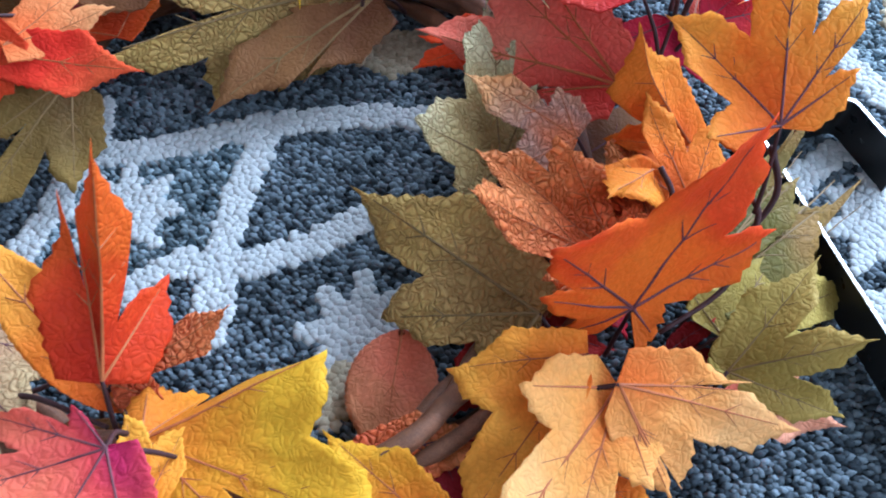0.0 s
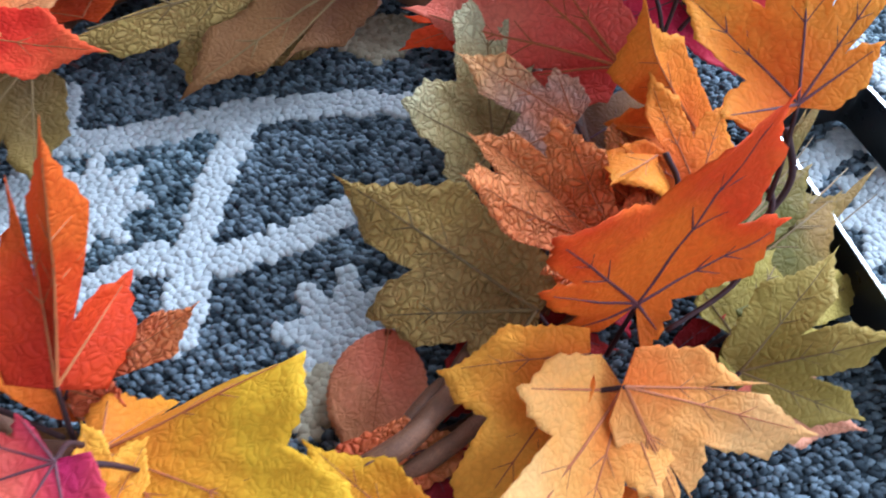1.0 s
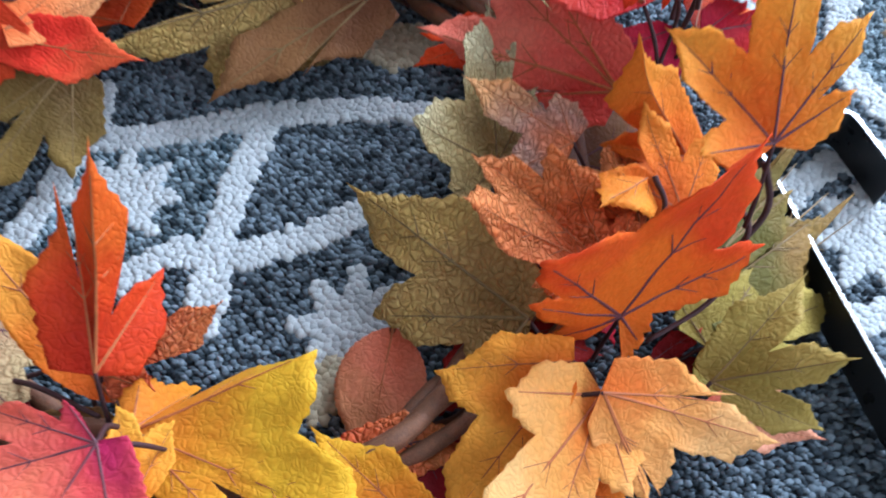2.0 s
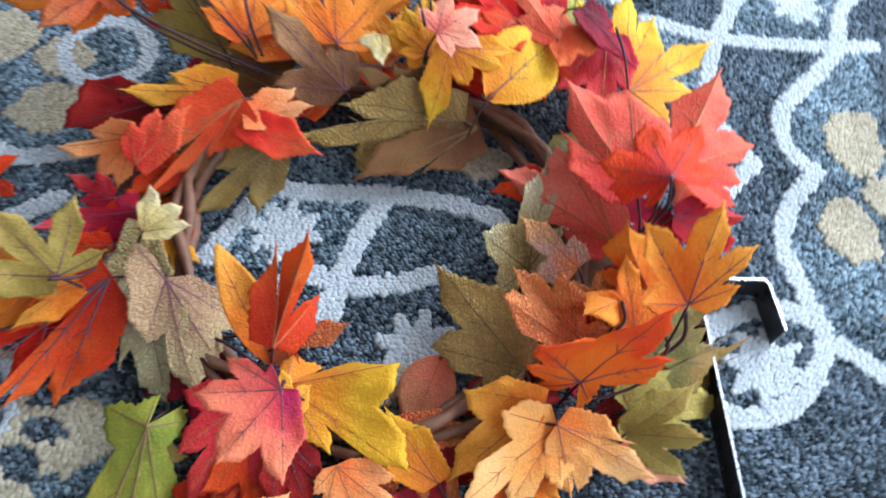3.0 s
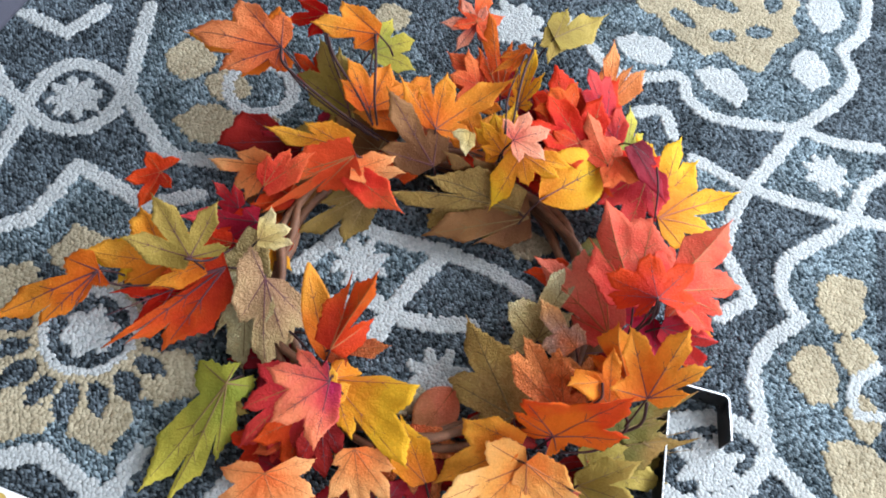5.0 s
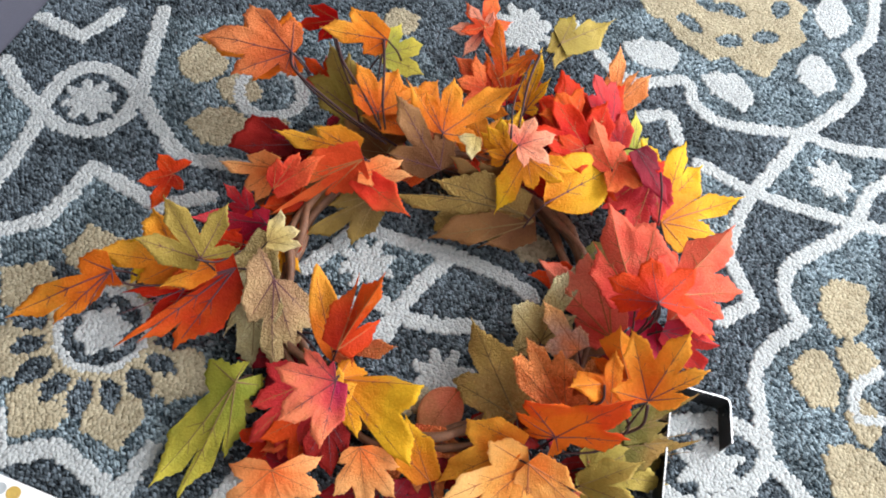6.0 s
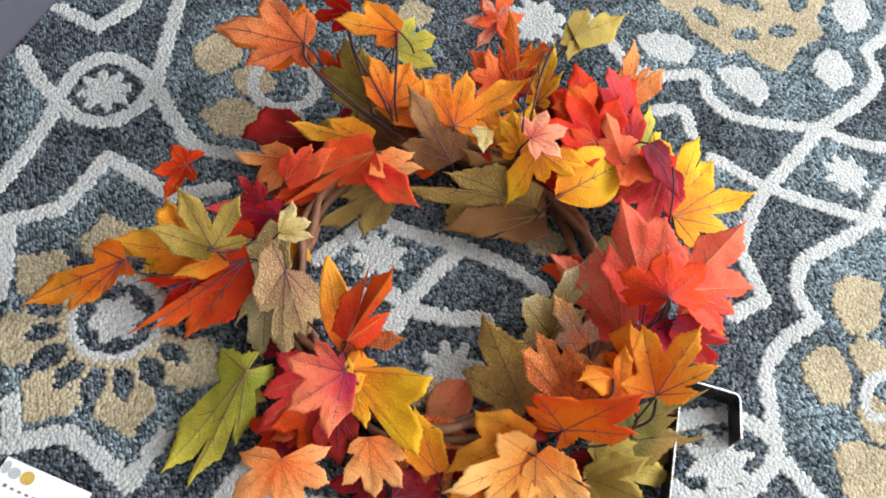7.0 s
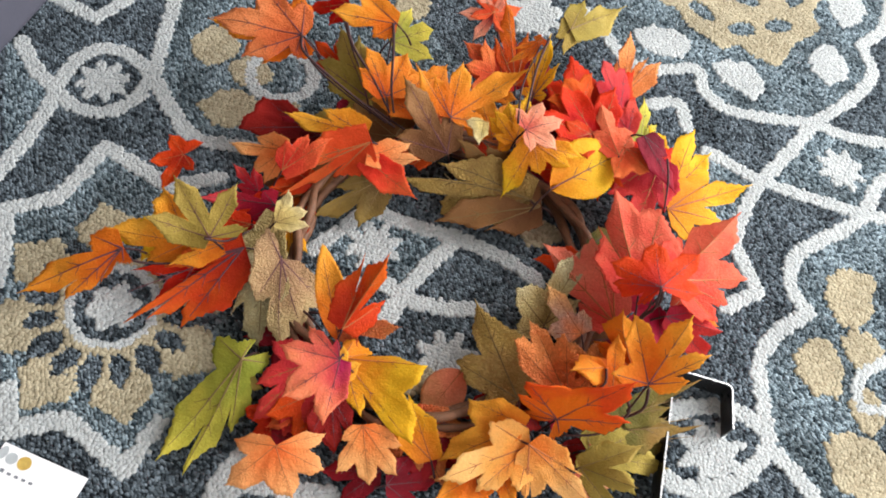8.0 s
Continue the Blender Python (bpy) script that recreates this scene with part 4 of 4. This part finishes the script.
leaf(RED, (0.044, 0.135, 0.060), (0.002, 0.097, 0.070), (0.43, -0.25, 0.87), lobes=((0, 1), (-59, 0.71)), sinus=0.8, stalk=False, seed=135)
# leaves given by the ends of their lobes
blade(SCARLET, (0.228, -0.095, 0.053), ((0.258, -0.051, 0.149), (0.187, -0.121, 0.126), (0.187, -0.119, 0.082), (0.281, -0.055, 0.081), (0.241, -0.101, 0.042), (0.201, -0.109, 0.039),), sinus=0.8, veins=VEIN, seed=9)
blade(RUST, (0.224, -0.064, 0.034), ((0.142, -0.057, 0.096), (0.146, -0.092, 0.113), (0.185, -0.104, 0.074), (0.176, -0.043, 0.100), (0.221, -0.042, 0.063),), sinus=0.95, seed=10)
blade(BLUSH, (0.185, -0.012, 0.065), ((0.125, -0.014, 0.098), (0.170, -0.000, 0.085), (0.158, -0.040, 0.065),), sinus=0.8, seed=11)
blade(BRONZE, (0.187, -0.109, 0.053), ((0.080, -0.062, 0.052), (0.113, -0.118, 0.026), (0.173, -0.141, 0.035),), sinus=0.8, veins=VEIN_OLIVE, seed=12)
blade(KHAKI, (0.150, -0.027, 0.050), ((0.121, 0.060, 0.079), (0.106, -0.034, 0.080), (0.139, -0.062, 0.057), (0.160, 0.015, 0.070),), sinus=0.75, veins=VEIN_OLIVE, seed=13)
blade(AMBER, (0.267, -0.033, 0.123), ((0.253, 0.023, 0.177), (0.289, 0.015, 0.160), (0.211, 0.008, 0.134), (0.236, -0.057, 0.133), (0.292, -0.010, 0.140),), sinus=0.63, veins=VEIN, seed=15)
blade(ORANGE, (0.245, 0.006, 0.054), ((0.199, 0.006, 0.128), (0.207, -0.064, 0.091), (0.199, -0.006, 0.061),), sinus=0.80, seed=16)
blade(RED, (0.214, 0.028, 0.168), ((0.179, 0.062, 0.170), (0.163, 0.015, 0.160), (0.217, 0.094, 0.155), (0.177, 0.006, 0.150), (0.208, 0.014, 0.140), (0.246, 0.070, 0.140),), sinus=0.75, veins=VEIN, seed=18)
blade(PINK, (0.216, 0.071, 0.130), ((0.216, 0.210, 0.120), (0.270, 0.154, 0.110), (0.278, 0.099, 0.090), (0.186, 0.134, 0.110), (0.273, 0.119, 0.100),), sinus=0.7, seed=19)
blade(PINK, (0.200, 0.036, 0.120), ((0.099, 0.129, 0.100), (0.118, 0.087, 0.090), (0.149, 0.154, 0.100),), sinus=0.95, seed=20)
blade(PINK_LIT, (0.201, 0.019, 0.075), ((0.087, 0.033, 0.070), (0.121, 0.075, 0.080), (0.156, 0.013, 0.060), (0.147, 0.073, 0.090),), sinus=0.9, seed=21)
blade(RED, (0.141, 0.049, 0.065), ((0.089, 0.017, 0.061), (0.085, 0.042, 0.060),), sinus=0.76, stalk=False, seed=22)
blade(CHERRY, (0.234, 0.058, 0.090), ((0.287, 0.093, 0.087), (0.296, 0.080, 0.050), (0.253, 0.089, 0.090),), sinus=0.76, veins=VEIN, seed=23)
blade(YELLOW, (0.150, 0.190, 0.060), ((0.196, 0.308, 0.050), (0.201, 0.241, 0.040), (0.196, 0.192, 0.040), (0.157, 0.257, 0.060),), sinus=0.67, seed=30)
blade(YELLOW, (0.138, 0.216, 0.060), ((0.099, 0.310, 0.060), (0.133, 0.312, 0.050), (0.058, 0.264, 0.070),), sinus=0.6, seed=29)
blade(ROSE, (0.054, -0.230, 0.110), ((0.089, -0.280, 0.100), (0.045, -0.291, 0.105), (0.006, -0.262, 0.110), (0.012, -0.232, 0.120), (0.040, -0.221, 0.120),), sinus=0.7, veins=VEIN, seed=1)
blade(CHERRY, (0.022, -0.233, 0.050), ((0.023, -0.316, 0.030), (-0.001, -0.290, 0.040), (0.057, -0.305, 0.030), (0.101, -0.277, 0.030), (-0.025, -0.251, 0.045),), sinus=0.71, seed=2)
blade(SUNNY, (0.040, -0.213, 0.058), ((0.106, -0.162, 0.080), (0.095, -0.238, 0.050), (0.152, -0.219, 0.045), (0.032, -0.191, 0.059), (0.050, -0.181, 0.036),), sinus=0.95, seed=4)
blade(SUNNY, (0.170, -0.212, 0.035), ((0.107, -0.184, 0.042), (0.112, -0.214, 0.040),), sinus=0.7, fold=0.1, seed=5)
blade(AMBER, (0.211, -0.127, 0.060), ((0.153, -0.147, 0.054), (0.176, -0.210, 0.040),), sinus=0.9, seed=8)
blade(CREAMY, (0.227, -0.135, 0.051), ((0.188, -0.228, 0.056), (0.249, -0.172, 0.040), (0.184, -0.154, 0.070), (0.220, -0.202, 0.035),), sinus=0.8, seed=6)
blade(CREAMY, (0.227, -0.138, 0.062), ((0.312, -0.128, 0.039), (0.262, -0.172, 0.030), (0.263, -0.169, 0.030), (0.285, -0.120, 0.050),), sinus=0.8, seed=7)
blade(OLIVE, (0.276, -0.109, 0.041), ((0.305, -0.055, 0.070), (0.326, -0.097, 0.079), (0.333, -0.112, 0.029),), sinus=0.5, veins=VEIN_OLIVE, seed=90)
blade(SALMON, (0.279, -0.123, 0.035), ((0.311, -0.096, 0.035), (0.336, -0.110, 0.015),), sinus=0.67, stalk=False, seed=91)
blade(MOSS, (0.265, -0.069, 0.040), ((0.334, 0.036, 0.035), (0.320, 0.003, 0.040), (0.287, -0.012, 0.045),), sinus=0.6, veins=VEIN_OLIVE, seed=86)
blade(MOSS, (0.291, -0.057, 0.030), ((0.343, 0.020, 0.030), (0.329, -0.012, 0.020),), sinus=0.7, veins=VEIN_OLIVE, seed=87)
blade(MOSS, (0.272, -0.037, 0.045), ((0.306, 0.034, 0.050), (0.301, 0.006, 0.050),), sinus=0.76, veins=VEIN_OLIVE, seed=88)
blade(FLAME, (0.021, -0.198, 0.074), ((0.019, -0.138, 0.158), (-0.005, -0.140, 0.122), (0.027, -0.146, 0.077),), sinus=0.5, seed=72)
blade(RUST, (0.015, -0.193, 0.055), ((0.060, -0.153, 0.077), (0.039, -0.193, 0.052), (0.011, -0.160, 0.049),), sinus=0.76, seed=73)
blade(TAN, (-0.085, -0.190, 0.059), ((-0.014, -0.252, 0.040), (-0.029, -0.178, 0.020), (-0.113, -0.184, 0.085), (-0.018, -0.219, 0.040), (-0.071, -0.237, 0.045),), sinus=0.95, veins=VEIN, seed=67)
blade(KHAKI, (-0.122, -0.182, 0.055), ((-0.034, -0.263, 0.020), (-0.098, -0.266, 0.020), (-0.117, -0.221, 0.045),), sinus=0.9, veins=VEIN_OLIVE, seed=68)
blade(CREAM, (-0.109, -0.176, 0.090), ((-0.080, -0.155, 0.095), (-0.127, -0.144, 0.100), (-0.096, -0.145, 0.095),), sinus=0.76, veins=VEIN_OLIVE, seed=70)
blade(LIME, (-0.025, -0.287, 0.055), ((-0.012, -0.404, 0.012), (0.015, -0.396, 0.012), (0.016, -0.338, 0.020), (-0.066, -0.290, 0.045), (-0.037, -0.266, 0.050), (-0.010, -0.268, 0.040),), sinus=0.63, veins=VEIN_OLIVE, seed=76)
blade(FLAME, (-0.121, -0.211, 0.060), ((-0.175, -0.342, 0.030), (-0.107, -0.307, 0.020), (-0.160, -0.284, 0.050), (-0.139, -0.328, 0.025),), sinus=0.80, veins=VEIN, seed=62)
blade(OLIVE, (-0.145, -0.234, 0.075), ((-0.205, -0.273, 0.085), (-0.217, -0.223, 0.100), (-0.167, -0.178, 0.100), (-0.124, -0.200, 0.085),), sinus=0.38, veins=VEIN, seed=58)
blade(ORANGE, (-0.196, -0.305, 0.065), ((-0.240, -0.407, 0.030), (-0.204, -0.376, 0.025), (-0.192, -0.342, 0.040), (-0.183, -0.312, 0.060), (-0.231, -0.318, 0.060),), sinus=0.71, veins=VEIN, seed=61)
blade(AMBER, (-0.165, -0.249, 0.055), ((-0.235, -0.301, 0.050), (-0.184, -0.292, 0.040), (-0.238, -0.229, 0.060),), sinus=0.71, seed=59)
blade(POPPY, (-0.124, -0.033, 0.090), ((-0.172, -0.139, 0.050), (-0.134, -0.078, 0.050), (-0.169, -0.106, 0.065),), sinus=1.0, seed=50)
blade(CORAL, (-0.172, -0.119, 0.060), ((-0.154, -0.061, 0.090), (-0.187, -0.100, 0.085), (-0.175, -0.079, 0.090),), sinus=0.9, seed=51)
blade(POPPY, (-0.119, -0.044, 0.075), ((-0.041, -0.036, 0.074),), sinus=0.9, seed=53)
blade(PEACH, (-0.117, -0.043, 0.080), ((-0.077, 0.002, 0.075), (-0.097, 0.006, 0.085),), sinus=0.8, stalk=False, seed=153)
blade(AMBER, (-0.145, -0.019, 0.070), ((-0.226, -0.074, 0.075), (-0.200, -0.038, 0.080), (-0.178, -0.066, 0.065),), sinus=0.84, seed=49)
blade(PEACH, (-0.186, -0.103, 0.070), ((-0.247, -0.138, 0.050), (-0.199, -0.142, 0.050), (-0.181, -0.141, 0.045), (-0.229, -0.113, 0.060),), sinus=0.80, seed=52)
blade(CRIMSON, (-0.211, -0.059, 0.050), ((-0.264, -0.113, 0.040), (-0.273, -0.068, 0.055),), sinus=1.2, veins=VEIN, seed=47)
blade(RED, (-0.263, -0.186, 0.050), ((-0.282, -0.219, 0.045), (-0.289, -0.185, 0.060), (-0.257, -0.162, 0.060), (-0.252, -0.227, 0.030), (-0.239, -0.190, 0.050),), sinus=0.59, seed=55)
blade(SUNNY, (0.003, 0.094, 0.115), ((0.011, 0.047, 0.056), (0.049, 0.112, 0.100), (0.029, 0.084, 0.090), (0.052, 0.132, 0.105),), sinus=0.67, seed=31)
blade(TERRA, (-0.266, -0.012, 0.125), ((-0.356, -0.072, 0.120), (-0.353, -0.002, 0.130), (-0.300, 0.021, 0.130), (-0.295, -0.077, 0.110), (-0.258, -0.029, 0.110),), sinus=0.76, veins=VEIN, seed=41)
blade(AMBER, (-0.210, 0.082, 0.130), ((-0.269, 0.031, 0.135), (-0.268, 0.079, 0.140), (-0.218, 0.053, 0.120),), sinus=0.84, veins=VEIN, seed=141)
blade(PEACH, (0.065, -0.317, 0.060), ((0.058, -0.372, 0.040), (0.033, -0.341, 0.055), (0.085, -0.272, 0.050), (0.110, -0.296, 0.045), (0.108, -0.333, 0.035),), sinus=0.71, stalk=False, seed=78)
blade(PEACH, (0.103, -0.242, 0.050), ((0.147, -0.272, 0.030), (0.117, -0.288, 0.035), (0.160, -0.247, 0.035), (0.142, -0.224, 0.040), (0.098, -0.266, 0.045),), sinus=0.80, stalk=False, seed=79)
blade(PINK, (0.072, 0.170, 0.100), ((0.013, 0.199, 0.115), (0.062, 0.210, 0.100), (0.030, 0.170, 0.100),), sinus=1.0, seed=109)
blade(CHERRY, (0.106, 0.215, 0.090), ((0.146, 0.118, 0.075), (0.092, 0.135, 0.080), (0.153, 0.167, 0.080),), sinus=0.8, seed=26)
blade(CORAL, (0.072, 0.184, 0.100), ((0.087, 0.143, 0.095), (0.110, 0.181, 0.100), (0.115, 0.204, 0.100),), sinus=0.9, stalk=False, seed=27)
blade(RED, (0.031, 0.167, 0.100), ((0.012, 0.117, 0.105), (0.053, 0.136, 0.100), (0.003, 0.150, 0.110),), sinus=0.8, seed=110)
blade(FLAME, (-0.002, 0.192, 0.100), ((-0.031, 0.156, 0.110), (-0.035, 0.188, 0.120), (-0.020, 0.221, 0.120),), sinus=0.8, seed=107)
blade(MAGENTA, (0.026, 0.234, 0.090), ((-0.025, 0.248, 0.120), (-0.007, 0.279, 0.100), (-0.012, 0.221, 0.110),), sinus=0.9, veins=VEIN, seed=104)
blade(CHERRY, (0.054, 0.220, 0.080), ((0.027, 0.263, 0.090), (0.015, 0.233, 0.090),), sinus=0.9, veins=VEIN, seed=105)
blade(TERRA, (0.008, 0.271, 0.070), ((-0.047, 0.347, 0.085), (0.009, 0.345, 0.080), (-0.004, 0.335, 0.080), (-0.031, 0.302, 0.080),), sinus=0.5, seed=103)
blade(CRIMSON, (0.078, 0.202, 0.115), ((0.147, 0.189, 0.090), (0.110, 0.215, 0.100),), sinus=0.9, veins=VEIN, seed=28)
twig([(-0.266, -0.012, 0.125), (-0.248, -0.021, 0.115), (-0.190, -0.005, 0.090), (-0.132, 0.014, 0.070)], thick=0.0016)
twig([(-0.246, 0.037, 0.130), (-0.221, 0.026, 0.120), (-0.183, 0.024, 0.100), (-0.147, 0.018, 0.080)], thick=0.0016)
twig([(-0.212, 0.079, 0.130), (-0.188, 0.058, 0.120), (-0.161, 0.032, 0.100), (-0.143, 0.021, 0.080)], thick=0.0016)
twig([(-0.078, 0.201, 0.140), (-0.059, 0.160, 0.135), (-0.025, 0.107, 0.125)], thick=0.0016)
twig([(0.215, 0.029, 0.165), (0.222, 0.026, 0.150), (0.219, 0.016, 0.120)], thick=0.0016)
twig([(0.271, -0.024, 0.100), (0.280, -0.035, 0.080), (0.269, -0.055, 0.060)], thick=0.0016)
twig([(-0.281, 0.000, 0.100), (-0.249, -0.010, 0.090), (-0.203, 0.002, 0.070), (-0.149, 0.016, 0.060)])
twig([(-0.283, 0.065, 0.090), (-0.226, 0.035, 0.090), (-0.182, 0.023, 0.075), (-0.151, 0.027, 0.060)])
twig([(-0.218, 0.086, 0.120), (-0.208, 0.073, 0.100), (-0.197, 0.059, 0.090)])
twig([(-0.174, 0.012, 0.070), (-0.131, 0.026, 0.060), (-0.083, 0.046, 0.050), (-0.042, 0.076, 0.040)])
twig([(-0.021, 0.089, 0.130), (-0.054, 0.132, 0.130), (-0.082, 0.194, 0.130)])
twig([(-0.198, -0.310, 0.065), (-0.180, -0.299, 0.050), (-0.154, -0.264, 0.045), (-0.135, -0.215, 0.040)])
twig([(-0.142, -0.241, 0.085), (-0.133, -0.221, 0.070), (-0.137, -0.183, 0.050)])
twig([(0.208, 0.031, 0.145), (0.217, 0.033, 0.120), (0.215, 0.019, 0.090)])
twig([(0.044, -0.227, 0.090), (0.055, -0.221, 0.080), (0.060, -0.216, 0.060)])
twig([(0.261, -0.042, 0.090), (0.273, -0.049, 0.080), (0.267, -0.076, 0.060), (0.242, -0.103, 0.050)], thick=0.0014)
twig([(0.212, -0.032, 0.070), (0.230, -0.034, 0.060), (0.231, -0.045, 0.050)], thick=0.0014)
twig([(0.228, -0.024, 0.070), (0.237, -0.035, 0.060), (0.227, -0.059, 0.050)], thick=0.0014)
twig([(-0.160, 0.198, 0.115), (-0.143, 0.192, 0.100), (-0.135, 0.188, 0.080)])
twig([(-0.046, -0.205, 0.030), (-0.021, -0.204, 0.040), (0.020, -0.210, 0.050)], thick=0.0014)
twig([(-0.055, -0.206, 0.030), (-0.036, -0.202, 0.030), (-0.012, -0.189, 0.040)], thick=0.0014)
twig([(0.114, 0.203, 0.110), (0.132, 0.187, 0.100), (0.150, 0.169, 0.080)])
RING = (0.024, -0.053)
for i in range(6):
    vine("cane", RING, 0.172 + 0.007 * math.cos(i * 2.1), 0.008, 0.0042 + 0.0006 * (i % 3), 0.026 + 0.006 * math.sin(i * 2.1), i)

# dark leaves tucked low under the others all round the ring
UNDER = (CRIMSON, BROWN, FLAME, MOSS, CRIMSON, BROWN, RUST, CRIMSON)
for i in range(17):
    w = 2 * math.pi * (i + 0.3 * math.sin(i * 3.7)) / 17
    out = Vector((math.cos(w), math.sin(w), 0))
    hub = Vector((*RING, 0.034)) + out * (0.165 + 0.01 * math.sin(i * 2.3))
    swing = Matrix.Rotation(0.7 * math.sin(i * 1.9), 3, "Z") @ out
    leaf(UNDER[i % 8], hub, hub + swing * (0.070 + 0.012 * math.sin(i)) - Vector((0, 0, 0.012)), (0.2 * out.x, 0.2 * out.y, 1), 1.0, "tri", veins=VEIN, stalk=False, seed=300 + i)

# ---- the door hanger ----
hanger = tagged(new("wreath_hanger"), "black painted steel over-door wreath hanger lying on edge on the rug", "hanger")


def strip(line, low, high, thick):
    """A flat bar bent along a line on the rug, standing on its edge."""
    p = np.array(line)
    d = np.gradient(p, axis=0)
    n = np.stack([-d[:, 1], d[:, 0]], 1) / np.linalg.norm(d, axis=1)[:, None] * thick / 2
    verts = []
    for z in (low, high):
        verts += [(*a, z) for a in p + n] + [(*a, z) for a in p - n]
    m = len(p)
    faces = []
    for i in range(m - 1):
        a, b = i, i + 1
        faces += [(a, b, 2 * m + b, 2 * m + a), (m + b, m + a, 3 * m + a, 3 * m + b), (2 * m + a, 2 * m + b, 3 * m + b, 3 * m + a), (b, a, m + a, m + b)]
    faces += [(0, m, 3 * m, 2 * m), (m - 1, 2 * m + m - 1, 3 * m + m - 1, 2 * m - 1)]
    return verts, faces


def bent(points, radius):
    """A line with its corners rounded."""
    p = [np.array(q) for q in points]
    out = [p[0]]
    for a, b, c in zip(p[:-2], p[1:-1], p[2:]):
        u, w = (a - b) / np.linalg.norm(a - b), (c - b) / np.linalg.norm(c - b)
        for q in np.linspace(0, 1, 7):
            out.append((1 - q) ** 2 * (b + u * radius) + 2 * q * (1 - q) * b + q**2 * (b + w * radius))
    return out + [p[-1]]


HOOK = bent([(0.362, 0.047), (0.333, 0.086), (0.278, 0.053), (0.331, -0.034), (0.405, -0.155)], 0.007)
v, f = strip(HOOK, 0.004, 0.033, 0.0018)
child("strap", mesh_of("strap", v, f, [STEEL], smooth=False), hanger, "flat black steel strap with a bent hook")
v, f = strip(HOOK, 0.033, 0.0338, 0.0018)
child("rim", mesh_of("rim", v, f, [STEEL_EDGE], smooth=False), hanger, "bright bare steel edge")

# ---- the card ----
card = tagged(new("business_card"), "white business card with grey print and two dots, on the rug", "card")
bm = bmesh.new()
box(bm, (-0.089, -0.0255, 0.0), (0.0, 0.0255, 0.0006))
part("sheet", bm, CARD, card)


def spot(name, x, y, rad, material, squeeze=1.0, label=""):
    bm = bmesh.new()
    made = bmesh.ops.create_circle(bm, cap_ends=True, segments=24, radius=rad)["verts"]
    for q in made:
        q.co = Vector((x + q.co.x, y + q.co.y * squeeze, 0.0009))
    return part(name, bm, material, card, label)


spot("dot", -0.0609, 0.0148, 0.0068, GOLD_INK, 0.95, "printed mustard dot")
spot("dot", -0.0743, 0.0143, 0.0058, SILVER_INK, 0.95, "printed silver-grey dot")
spot("dot", -0.0843, 0.0166, 0.0040, SILVER_INK, 1.6, "printed grey drop")
for i, x in enumerate((-0.0833, -0.0757, -0.0681, -0.0604, -0.0528, -0.0452)):
    tall = 0.0034 if i in (0, 1) else 0.0024
    bm = bmesh.new()
    box(bm, (x - 0.0019, 0.0015 - 0.0015, 0.0006), (x + 0.0019, 0.0015 - 0.0015 + tall, 0.0009))
    part("print", bm, INK, card, "grey printed bar")
card.matrix_basis = pose(-0.0304, -0.4822, 0.006, 0, 0, 24.5)

# ---- the sofa corner ----
sofa = tagged(new("sofa"), "corner of a grey-violet upholstered seat base on the rug", "sofa")
bm = bmesh.new()
box(bm, (-0.9, -0.7, 0.005), (0.0, 0.9, 0.30), 0.012)
part("seat_base", bm, CLOTH, sofa)
sofa.matrix_basis = pose(-0.572, -0.204, 0, 0, 0, 25.6)
